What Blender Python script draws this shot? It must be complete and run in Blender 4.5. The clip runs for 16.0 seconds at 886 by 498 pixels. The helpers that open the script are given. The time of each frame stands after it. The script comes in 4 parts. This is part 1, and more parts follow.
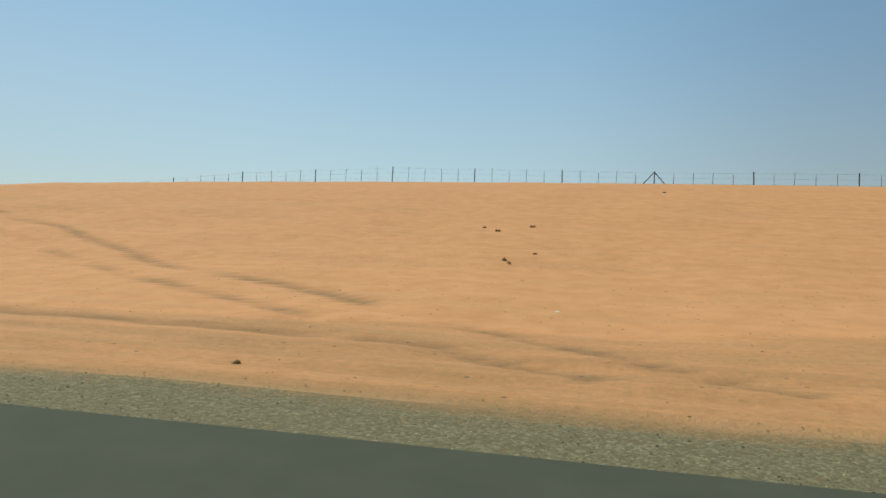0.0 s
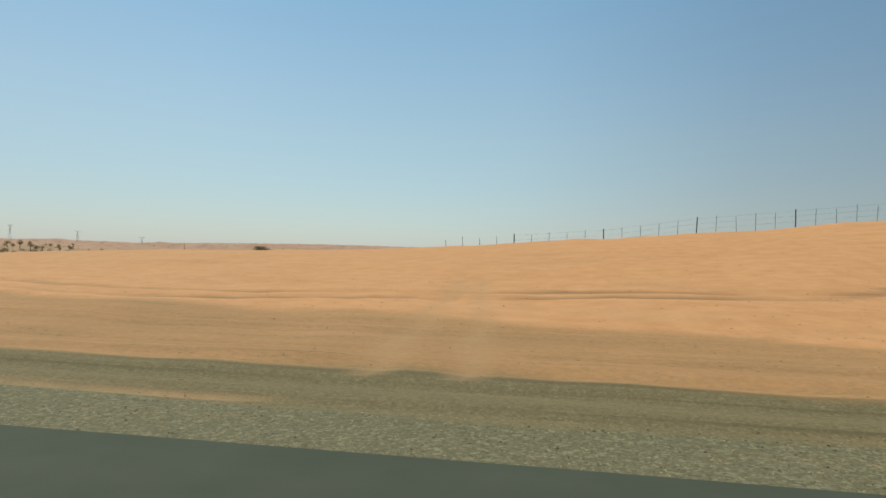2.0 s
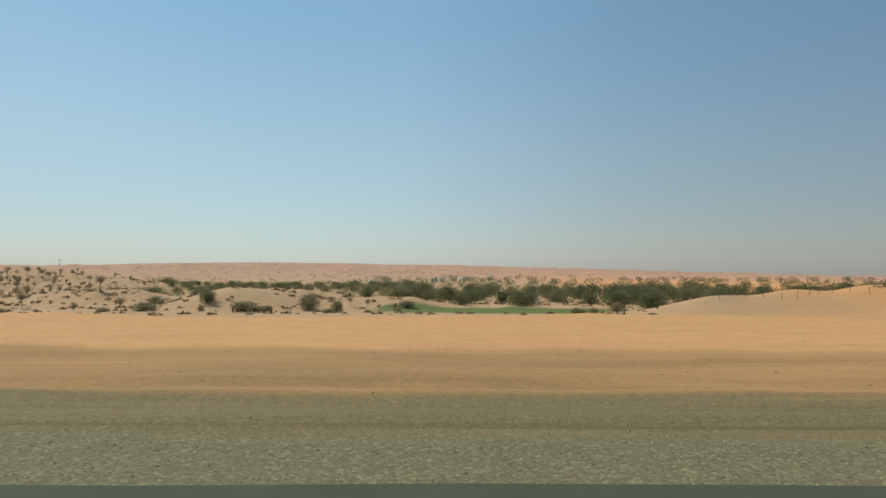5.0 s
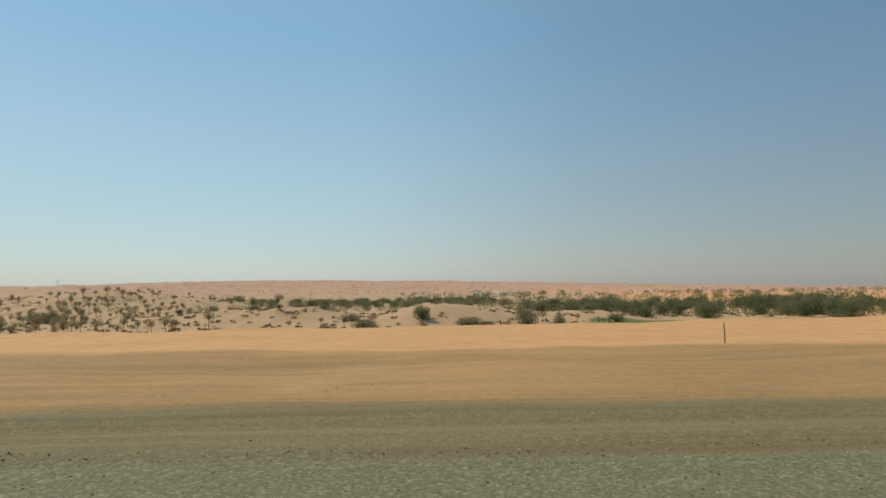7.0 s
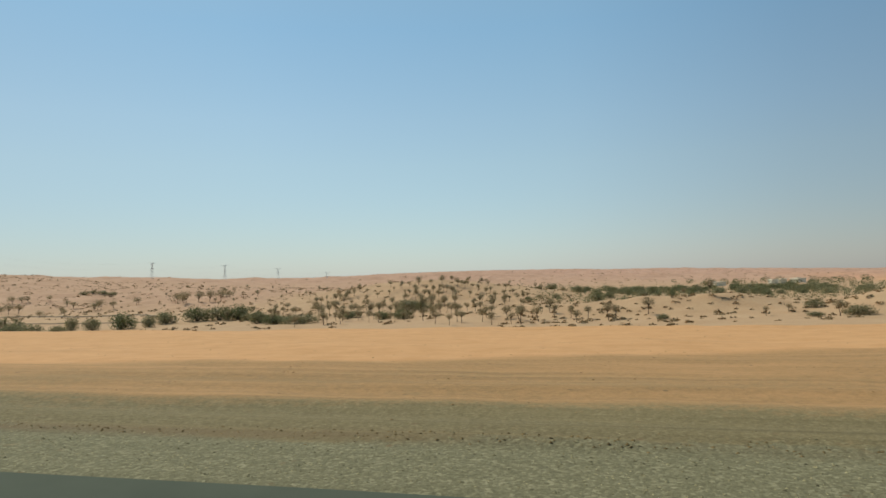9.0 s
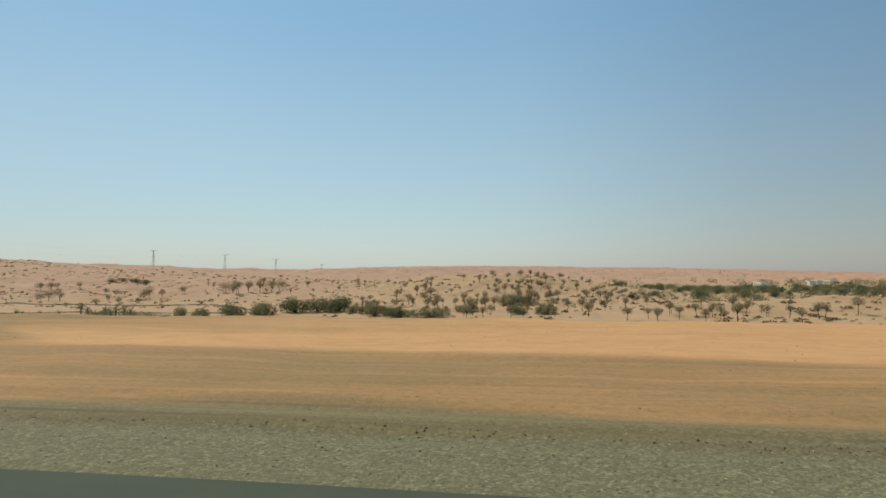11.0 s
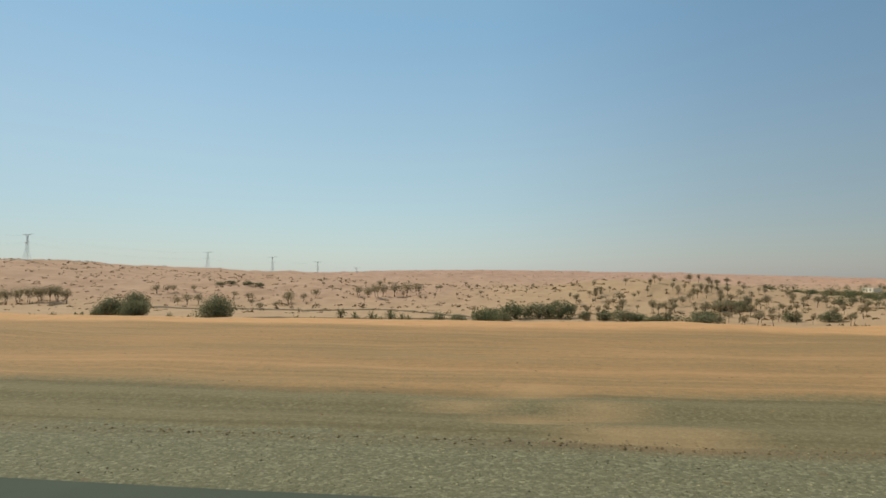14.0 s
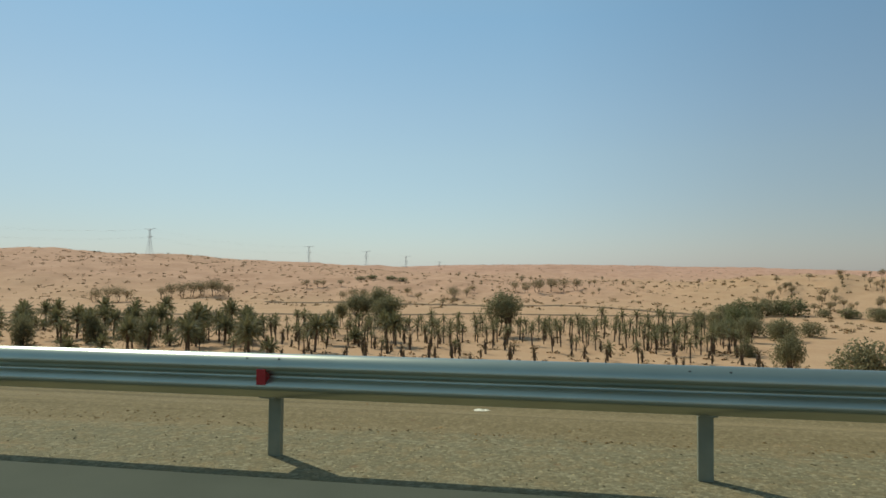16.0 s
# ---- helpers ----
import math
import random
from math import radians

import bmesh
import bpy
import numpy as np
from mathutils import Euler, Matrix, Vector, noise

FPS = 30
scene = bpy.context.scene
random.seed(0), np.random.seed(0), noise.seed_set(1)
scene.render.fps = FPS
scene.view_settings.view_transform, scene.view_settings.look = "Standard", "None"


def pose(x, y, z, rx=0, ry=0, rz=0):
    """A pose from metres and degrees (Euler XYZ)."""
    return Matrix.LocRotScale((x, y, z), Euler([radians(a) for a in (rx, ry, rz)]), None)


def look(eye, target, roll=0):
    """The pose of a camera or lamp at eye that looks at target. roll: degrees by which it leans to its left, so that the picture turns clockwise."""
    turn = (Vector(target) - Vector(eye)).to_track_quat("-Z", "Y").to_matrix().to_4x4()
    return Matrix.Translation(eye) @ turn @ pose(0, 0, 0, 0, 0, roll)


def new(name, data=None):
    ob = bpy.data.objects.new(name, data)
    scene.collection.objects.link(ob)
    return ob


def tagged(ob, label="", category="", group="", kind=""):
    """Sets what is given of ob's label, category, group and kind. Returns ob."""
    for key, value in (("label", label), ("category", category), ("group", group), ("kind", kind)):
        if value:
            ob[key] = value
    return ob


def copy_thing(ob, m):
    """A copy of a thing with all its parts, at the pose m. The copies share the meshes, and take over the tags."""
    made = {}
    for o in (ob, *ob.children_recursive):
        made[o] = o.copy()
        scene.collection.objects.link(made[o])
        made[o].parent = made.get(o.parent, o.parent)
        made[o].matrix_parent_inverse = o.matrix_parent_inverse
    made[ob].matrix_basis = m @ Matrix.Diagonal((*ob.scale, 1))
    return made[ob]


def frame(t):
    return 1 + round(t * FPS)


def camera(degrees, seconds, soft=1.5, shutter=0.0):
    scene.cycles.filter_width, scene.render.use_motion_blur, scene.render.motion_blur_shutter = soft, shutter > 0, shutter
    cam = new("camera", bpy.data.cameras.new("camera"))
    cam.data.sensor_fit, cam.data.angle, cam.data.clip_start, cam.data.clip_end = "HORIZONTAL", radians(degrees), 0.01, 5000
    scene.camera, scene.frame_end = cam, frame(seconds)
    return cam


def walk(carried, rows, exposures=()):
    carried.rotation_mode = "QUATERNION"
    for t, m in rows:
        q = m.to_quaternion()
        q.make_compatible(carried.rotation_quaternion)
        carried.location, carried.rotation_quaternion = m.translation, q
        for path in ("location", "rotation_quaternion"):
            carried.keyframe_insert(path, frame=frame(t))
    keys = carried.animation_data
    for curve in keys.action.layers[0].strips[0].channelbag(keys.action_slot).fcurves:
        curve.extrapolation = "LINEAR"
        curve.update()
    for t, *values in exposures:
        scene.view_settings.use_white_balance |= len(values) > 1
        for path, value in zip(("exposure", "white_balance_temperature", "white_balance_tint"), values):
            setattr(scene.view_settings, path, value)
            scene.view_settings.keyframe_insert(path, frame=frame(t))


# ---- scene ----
cam = camera(64.39, 16.0, soft=1.6)
SPEED, EYE = 34.0, 1.30
TURNS = [  # seconds, yaw, pitch, roll in degrees
    (0, 13.8, -0.2, -1.83), (0.5, 12.15, 0.39, -1.41), (1, 11.37, 0.92, 0.03), (1.5, 10.72, 0.53, -1.65),
    (2, 10.38, 0.51, -1.55), (2.5, 10.2, 1.13, -0.65), (3, 9.53, 0.92, -1.1), (3.5, 9.41, 0.92, -2.51),
    (4, 8.13, 1.67, 0.1), (4.2, 6.65, 0.81, -3.02), (4.5, 4.6, 1.25, -1.4), (5.4, -2.0, 2.0, -0.4), (6.3, -8.08, 2.69, 0.36), (6.5, -6.95, 2.75, 0.36),
    (7, -2.02, 3.02, 0.75), (7.5, 3.23, 3.69, 0.49), (8, 9.8, 3.13, 0.39), (8.5, 12.54, 2.73, 1.78),
    (9, 14.25, 2.46, 1.39), (9.2, 14.97, 2.15, 1.33), (11.3, 9.83, 2.2, 0.66), (11.5, 10.01, 2.67, 1.44),
    (12, 10.35, 2.55, 1.65), (12.5, 10.9, 2.28, 2.27), (13, 15.05, 2.32, 2.29), (13.5, 11.21, 2.46, 1.45),
    (14, 8.39, 2.34, -0.12), (14.5, 10.03, 1.98, 0.12), (15, 10.81, 2.01, -0.33), (15.5, 11.42, 2.67, 0.83),
    (16, 11.59, 1.88, -0.2)]
walk(cam, [(t, pose(-SPEED * t, 0, EYE, 90 + p, r, y)) for t, y, p, r in TURNS], exposures=[(0, 0.0, 6480, 3), (16, 0.0, 6480, 3)])

# ---- light: clear, slightly dusty midday sky ----
SUN_EL, SUN_LEFT = radians(46), radians(54)      # height, and turn to the left of +Y
world = bpy.data.worlds.new("sky")
scene.world = world
world.use_nodes = True
wt = world.node_tree
sky = wt.nodes.new("ShaderNodeTexSky")
sky.sky_type = "NISHITA"
sky.sun_disc = False
sky.sun_elevation = SUN_EL
sky.sun_rotation = -SUN_LEFT
sky.altitude = 200
sky.air_density = 1.15
sky.dust_density = 0.5
sky.ozone_density = 2.0
wt.nodes["Background"].inputs["Strength"].default_value = 0.102
# dust in the air evens the sky out: part clear sky, part pale veil
thin = wt.nodes.new("ShaderNodeMix")
thin.data_type = "RGBA"
thin.inputs["Factor"].default_value = 0.45
thin.inputs["B"].default_value = (4.1, 5.9, 7.3, 1)
wt.links.new(sky.outputs["Color"], thin.inputs["A"])
# towards the horizon the dust pales and warms the blue
coord, axes = wt.nodes.new("ShaderNodeTexCoord"), wt.nodes.new("ShaderNodeSeparateXYZ")
haze, tinge = wt.nodes.new("ShaderNodeValToRGB"), wt.nodes.new("ShaderNodeMix")
tinge.data_type, tinge.blend_type = "RGBA", "MULTIPLY"
tinge.inputs["Factor"].default_value = 1
steps = haze.color_ramp.elements
steps[0].position, steps[0].color = 0.0, (1.0, 0.90, 0.915, 1)
steps[1].position, steps[1].color = 0.34, (0.76, 0.875, 0.935, 1)
mid_sky = steps.new(0.16)
mid_sky.color = (0.965, 0.925, 0.90, 1)
steps.new(0.75).color = (0.86, 0.865, 0.80, 1)
wt.links.new(coord.outputs["Generated"], axes.inputs["Vector"])
wt.links.new(axes.outputs["Z"], haze.inputs["Fac"])
wt.links.new(thin.outputs["Result"], tinge.inputs["A"])
wt.links.new(haze.outputs["Color"], tinge.inputs["B"])
# away from the sun the dust scatters less: the sky deepens, and its lowest part turns dull


def sky_ramp(stops):
    r = wt.nodes.new("ShaderNodeValToRGB")
    r.color_ramp.interpolation = "B_SPLINE"
    for k, (x, c) in enumerate(stops):
        e = r.color_ramp.elements[k] if k < 2 else r.color_ramp.elements.new(0.5 + x / 2)
        e.position, e.color = 0.5 + x / 2, (*c, 1)
    wt.links.new(round_x.outputs["Result"], r.inputs["Fac"])
    return r.outputs["Color"]


round_x, low_share = wt.nodes.new("ShaderNodeMapRange"), wt.nodes.new("ShaderNodeMapRange")
round_x.inputs["From Min"].default_value = -1
wt.links.new(axes.outputs["X"], round_x.inputs["Value"])
low_share.inputs["From Min"].default_value, low_share.inputs["From Max"].default_value = 0.22, 0.0
wt.links.new(axes.outputs["Z"], low_share.inputs["Value"])
across, deepen = wt.nodes.new("ShaderNodeMix"), wt.nodes.new("ShaderNodeMix")
across.data_type, deepen.data_type, deepen.blend_type = "RGBA", "RGBA", "MULTIPLY"
deepen.inputs["Factor"].default_value = 1
wt.links.new(low_share.outputs["Result"], across.inputs["Factor"])
wt.links.new(sky_ramp([(-0.8, (0.90, 0.90, 0.90)), (0.6, (0.66, 0.66, 0.71)), (-0.45, (1.02, 1.02, 1.015)), (-0.2, (1.06, 1.06, 1.05)), (0.0, (0.97, 0.97, 0.98)), (0.22, (0.83, 0.83, 0.86))]), across.inputs["A"])
wt.links.new(sky_ramp([(-0.8, (0.66, 0.76, 0.84)), (0.6, (0.68, 0.65, 0.62)), (-0.45, (0.81, 0.90, 0.94)), (-0.2, (0.89, 0.98, 1.01)), (0.0, (0.88, 0.92, 0.94)), (0.22, (0.81, 0.79, 0.77))]), across.inputs["B"])
wt.links.new(tinge.outputs["Result"], deepen.inputs["A"])
wt.links.new(across.outputs["Result"], deepen.inputs["B"])
wt.links.new(deepen.outputs["Result"], wt.nodes["Background"].inputs["Color"])
sun = new("sun", bpy.data.lights.new("sun", "SUN"))
sun.data.energy = 3.2
sun.data.angle = radians(0.6)
sun.data.color = (1.0, 0.95, 0.835)
SUN_DIR = Vector((-math.sin(SUN_LEFT) * math.cos(SUN_EL), math.cos(SUN_LEFT) * math.cos(SUN_EL), math.sin(SUN_EL)))
sun.matrix_world = look(SUN_DIR * 100, (0, 0, 0))


# ---- materials ----
def material(name, base, rough=0.9, metal=0.0, var=0.0, scale=4.0, bump=0.0, bump_scale=20.0, spec=0.3, tint=None, island=0.0, obj=0.0):
    """A procedural material: base colour, two scales of variation, fine relief."""
    m = bpy.data.materials.new(name)
    m.use_nodes = True
    nt = m.node_tree
    b = nt.nodes["Principled BSDF"]
    b.inputs["Roughness"].default_value = rough
    b.inputs["Metallic"].default_value = metal
    b.inputs["Specular IOR Level"].default_value = spec
    geo = nt.nodes.new("ShaderNodeNewGeometry")
    n1 = nt.nodes.new("ShaderNodeTexNoise")
    n1.inputs["Scale"].default_value = scale
    n1.inputs["Detail"].default_value = 6
    nt.links.new(geo.outputs["Position"], n1.inputs["Vector"])
    mix = nt.nodes.new("ShaderNodeMix")
    mix.data_type = "RGBA"
    other = tint or tuple(c * 0.6 for c in base)
    mix.inputs["A"].default_value = (*base, 1)
    mix.inputs["B"].default_value = (*other, 1)
    ramp = nt.nodes.new("ShaderNodeMapRange")
    ramp.inputs["From Min"].default_value, ramp.inputs["From Max"].default_value = 0.35, 0.7
    ramp.inputs["To Max"].default_value = var
    nt.links.new(n1.outputs["Fac"], ramp.inputs["Value"])
    nt.links.new(ramp.outputs["Result"], mix.inputs["Factor"])
    out = mix.outputs["Result"]
    if island or obj:
        hsv = nt.nodes.new("ShaderNodeHueSaturation")
        mr = nt.nodes.new("ShaderNodeMapRange")
        k = island or obj
        mr.inputs["To Min"].default_value, mr.inputs["To Max"].default_value = 1 - k, 1 + k
        if island:
            nt.links.new(geo.outputs["Random Per Island"], mr.inputs["Value"])
        else:
            oi = nt.nodes.new("ShaderNodeObjectInfo")
            nt.links.new(oi.outputs["Random"], mr.inputs["Value"])
        nt.links.new(mr.outputs["Result"], hsv.inputs["Value"])
        nt.links.new(out, hsv.inputs["Color"])
        out = hsv.outputs["Color"]
    nt.links.new(out, b.inputs["Base Color"])
    if bump:
        n2 = nt.nodes.new("ShaderNodeTexNoise")
        n2.inputs["Scale"].default_value = bump_scale
        n2.inputs["Detail"].default_value = 8
        nt.links.new(geo.outputs["Position"], n2.inputs["Vector"])
        bp = nt.nodes.new("ShaderNodeBump")
        bp.inputs["Strength"].default_value = bump
        bp.inputs["Distance"].default_value = 0.3 / bump_scale
        nt.links.new(n2.outputs["Fac"], bp.inputs["Height"])
        nt.links.new(bp.outputs["Normal"], b.inputs["Normal"])
    return m


def ground_material():
    """Sand, gravel, far red dunes paled for haze, grass and wheel tracks, mixed by the zones stored on the sheet."""
    m = bpy.data.materials.new("desert_ground")
    m.use_nodes = True
    nt = m.node_tree
    b = nt.nodes["Principled BSDF"]
    b.inputs["Roughness"].default_value = 0.95
    b.inputs["Specular IOR Level"].default_value = 0.12
    geo = nt.nodes.new("ShaderNodeNewGeometry")

    def nz(scale, detail=6, rough=0.55, stretch=None):
        n = nt.nodes.new("ShaderNodeTexNoise")
        n.inputs["Scale"].default_value = scale
        n.inputs["Detail"].default_value = detail
        n.inputs["Roughness"].default_value = rough
        if stretch:
            mp = nt.nodes.new("ShaderNodeMapping")
            mp.inputs["Scale"].default_value = stretch
            nt.links.new(geo.outputs["Position"], mp.inputs["Vector"])
            nt.links.new(mp.outputs["Vector"], n.inputs["Vector"])
        else:
            nt.links.new(geo.outputs["Position"], n.inputs["Vector"])
        return n.outputs["Fac"]

    def rng(v, a, c, lo=0.0, hi=1.0):
        r = nt.nodes.new("ShaderNodeMapRange")
        for k, val in (("From Min", a), ("From Max", c), ("To Min", lo), ("To Max", hi)):
            r.inputs[k].default_value = val
        nt.links.new(v, r.inputs["Value"])
        return r.outputs["Result"]

    def mixc(f, a, c):
        x = nt.nodes.new("ShaderNodeMix")
        x.data_type = "RGBA"
        for key, v in (("A", a), ("B", c)):
            if isinstance(v, tuple):
                x.inputs[key].default_value = (*v, 1)
            else:
                nt.links.new(v, x.inputs[key])
        if isinstance(f, float):
            x.inputs["Factor"].default_value = f
        else:
            nt.links.new(f, x.inputs["Factor"])
        return x.outputs["Result"]

    def zone(name):
        a = nt.nodes.new("ShaderNodeAttribute")
        a.attribute_name = name
        return a.outputs["Fac"]

    def math2(op, a, c):
        x = nt.nodes.new("ShaderNodeMath")
        x.operation = op
        for i, v in enumerate((a, c)):
            if isinstance(v, float):
                x.inputs[i].default_value = v
            else:
                nt.links.new(v, x.inputs[i])
        return x.outputs[0]

    fine, mid, big = nz(28, 8, 0.7), nz(1.6, 6, 0.6), nz(0.12, 5)
    streak = nz(1.0, 6, 0.65, (0.12, 1.6, 1.0))
    pebble = nt.nodes.new("ShaderNodeTexVoronoi")
    pebble.inputs["Scale"].default_value = 36
    nt.links.new(geo.outputs["Position"], pebble.inputs["Vector"])
    along = nt.nodes.new("ShaderNodeSeparateXYZ")
    nt.links.new(geo.outputs["Position"], along.inputs["Vector"])
    on_dune = rng(along.outputs["X"], -125, -55)
    clod = nz(13, 5, 0.65)
    sand = mixc(rng(mid, 0.35, 0.7), mixc(on_dune, SAND_FLAT, SAND), mixc(on_dune, SAND_FLAT_DARK, SAND_DARK))
    sand = mixc(rng(streak, 0.5, 0.75, 0, 0.45), sand, SAND_PALE)
    sand = mixc(rng(fine, 0.5, 0.8, 0, 0.3), sand, SAND_DARK)
    gravel = mixc(rng(fine, 0.35, 0.68), GRAVEL, GRAVEL_DARK)
    gravel = mixc(rng(pebble.outputs["Color"], 0.6, 1.0, 0, 0.4), gravel, GRAVEL_PALE)
    gravel = mixc(rng(pebble.outputs["Color"], 0.0, 0.32, 0.4, 0), gravel, GRAVEL_DARK)
    gravel = mixc(rng(streak, 0.45, 0.72, 0, 0.45), gravel, SILT)
    gravel = mixc(rng(clod, 0.58, 0.7, 0, 0.35), gravel, GRAVEL_DARK)
    gravel = mixc(rng(clod, 0.44, 0.33, 0, 0.3), gravel, GRAVEL_PALE)
    gravel = mixc(math2("MULTIPLY", rng(along.outputs["X"], -492, -505, 0, 0.65), rng(along.outputs["X"], -513, -517, 1.0, 0.15)), gravel, mixc(rng(mid, 0.35, 0.7), DUST, SILT))
    scraped = nz(1.0, 5, 0.6, (0.035, 3.2, 1.0))
    gravel = mixc(rng(scraped, 0.56, 0.66, 0, 0.6), gravel, GRAVEL_DARK)
    gravel = mixc(rng(scraped, 0.44, 0.34, 0, 0.5), gravel, SILT)
    edge = math2("ADD", zone("gravel"), rng(streak, 0.3, 0.7, -0.08, 0.08))
    edge = math2("ADD", edge, rng(nz(9, 6, 0.7), 0.3, 0.7, -0.12, 0.12))
    edge = math2("ADD", edge, rng(nz(0.5, 4, 0.6, (0.3, 1.0, 1.0)), 0.3, 0.7, -0.13, 0.13))
    verge = mixc(rng(fine, 0.35, 0.68), VERGE, VERGE_DARK)
    verge = mixc(rng(pebble.outputs["Color"], 0.6, 1.0, 0, 0.8), verge, VERGE_PALE)
    verge = mixc(rng(pebble.outputs["Color"], 0.0, 0.32, 0.75, 0), verge, VERGE_DARK)
    verge = mixc(rng(nz(21, 5, 0.7), 0.55, 0.66, 0, 0.7), verge, VERGE_DARK)
    verge = mixc(rng(clod, 0.44, 0.33, 0, 0.5), verge, VERGE_PALE)
    seam = math2("ADD", zone("verge"), rng(nz(6, 5, 0.7), 0.3, 0.7, -0.25, 0.25))
    gravel = mixc(rng(seam, 0.35, 0.65), gravel, verge)
    earth = mixc(rng(fine, 0.35, 0.7), EARTH, EARTH_DARK)
    earth = mixc(rng(streak, 0.5, 0.75, 0, 0.5), earth, SAND_FLAT)
    earth = mixc(rng(clod, 0.58, 0.7, 0, 0.4), earth, EARTH_DARK)
    earth = mixc(rng(scraped, 0.54, 0.64, 0, 0.4), earth, EARTH_DARK)
    earth = mixc(rng(scraped, 0.45, 0.35, 0, 0.25), earth, SAND_FLAT)
    col = mixc(rng(edge, 0.05, 0.55), sand, earth)
    col = mixc(rng(edge, 0.52, 0.9), col, gravel)
    pale = mixc(rng(mid, 0.35, 0.7), VALLEY, VALLEY_DARK)
    pale = mixc(rng(big, 0.4, 0.65, 0, 0.5), pale, VALLEY_PALE)
    col = mixc(zone("valley"), col, pale)
    # far dune red, its colour paled to stand in for distance haze
    red = mixc(rng(nz(0.055, 9, 0.78), 0.42, 0.62), RED_HAZED, RED_HAZED_DARK)
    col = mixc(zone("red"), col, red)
    speck = nt.nodes.new("ShaderNodeTexVoronoi")
    speck.inputs["Scale"].default_value = 3.2
    nt.links.new(geo.outputs["Position"], speck.inputs["Vector"])
    dots = math2("MULTIPLY", rng(speck.outputs["Distance"], 0.06, 0.13, 1, 0), rng(speck.outputs["Color"], 0.45, 0.6))
    dots = math2("MULTIPLY", dots, math2("SUBTRACT", 0.8, zone("far")))
    col = mixc(dots, col, DARK_BROWN)
    dark = math2("MULTIPLY", zone("dark_line"), rng(streak, 0.35, 0.6, 0.35, 1.0))
    col = mixc(dark, col, DARK_BROWN)
    track = math2("MULTIPLY", zone("track"), rng(mid, 0.3, 0.6, 0.65, 1.0))
    col = mixc(track, col, TRACK)
    grass = mixc(rng(mid, 0.3, 0.7), GRASS, GRASS_DARK)
    col = mixc(zone("grass"), col, grass)
    nt.links.new(col, b.inputs["Base Color"])
    stony = rng(edge, 0.05, 0.9, 0.25, 1.0)
    h = math2("ADD", math2("MULTIPLY", fine, 0.2), math2("MULTIPLY", math2("MULTIPLY", streak, stony), 0.3))
    h = math2("ADD", h, math2("MULTIPLY", math2("MULTIPLY", scraped, rng(edge, 0.05, 0.7)), 0.8))
    h = math2("ADD", h, math2("MULTIPLY", pebble.outputs["Distance"], -0.12))
    h = math2("ADD", h, math2("MULTIPLY", math2("MULTIPLY", clod, rng(zone("verge"), 0.2, 0.8, 0.15, 0.9)), 0.9))
    bp = nt.nodes.new("ShaderNodeBump")
    bp.inputs["Strength"].default_value = 0.55
    bp.inputs["Distance"].default_value = 0.05
    nt.links.new(h, bp.inputs["Height"])
    nt.links.new(bp.outputs["Normal"], b.inputs["Normal"])
    return m


SAND, SAND_DARK, SAND_PALE = (0.73, 0.36, 0.16), (0.64, 0.303, 0.124), (0.72, 0.405, 0.205)
SAND_FLAT, SAND_FLAT_DARK = (0.64, 0.342, 0.155), (0.56, 0.29, 0.122)
GRAVEL, GRAVEL_DARK, GRAVEL_PALE, SILT = (0.24, 0.183, 0.091), (0.125, 0.096, 0.047), (0.38, 0.31, 0.172), (0.30, 0.222, 0.11)
VALLEY, VALLEY_DARK, VALLEY_PALE = (0.51, 0.318, 0.18), (0.43, 0.258, 0.14), (0.55, 0.36, 0.21)
DUST = (0.375, 0.285, 0.155)
VERGE, VERGE_DARK, VERGE_PALE = (0.235, 0.203, 0.113), (0.128, 0.11, 0.061), (0.355, 0.308, 0.182)
EARTH, EARTH_DARK = (0.405, 0.233, 0.102), (0.295, 0.172, 0.076)
RED_HAZED, RED_HAZED_DARK = (0.57, 0.335, 0.232), (0.43, 0.235, 0.155)
DARK_BROWN, TRACK = (0.19, 0.125, 0.065), (0.52, 0.31, 0.15)
GRASS, GRASS_DARK = (0.165, 0.185, 0.06), (0.12, 0.145, 0.042)
M_ground = ground_material()
M_asphalt = material("asphalt", (0.090, 0.096, 0.067), 0.95, var=0.8, scale=1.5, bump=0.5, bump_scale=90, spec=0.12, tint=(0.072, 0.078, 0.054))


# ---- terrain ----
def sstep(v, a, b):
    t = np.clip((v - a) / (b - a), 0, 1)
    return t * t * (3 - 2 * t)


WAVES = {}


def wobble(x, y, size, seed):
    """Smooth noise from sines, about -1 to 1."""
    if seed not in WAVES:
        r = np.random.RandomState(seed)
        WAVES[seed] = [(r.uniform(0, 6.283), r.uniform(0.6, 1.9), r.uniform(0, 6.283)) for k in range(9)]
    out = 0
    for a, f, p in WAVES[seed]:
        out = out + np.sin((x * math.cos(a) + y * math.sin(a)) * (f / size * 6.283) + p)
    return out / 4.0


# the brow of the roadside plateau and dune: along the road x, its distance y and height z
BROW_X = [-700, -545, -538, -533, -530, -527, -523, -519, -512, -505, -480, -460, -440, -380, -335, -300, -260, -220, -208, -195, -180, -160, -140, -120, -100, -80, -60, -40, -20, 0, 40, 120]
BROW_Y = [8.5, 8.5, 10, 14, 17, 20, 22, 22, 21, 20, 21, 23, 25, 27, 27.8, 28.3, 28.5, 30.7, 31, 31.5, 32.6, 41, 37.4, 37.4, 45, 43.1, 38, 42, 52.9, 54, 55, 58]
BROW_Z = [-.1, -.1, -.3, -.68, -.6, -.43, -.2, -.06, .08, .2, .05, -.2, -.24, -.40, -.71, -.67, -.40, -.33, -.22, -.45, -.90, -1.15, -1.35, -.18, 1.08, 1.58, 2.9, 5.0, 6.3, 6.45, 6.4, 6.0]


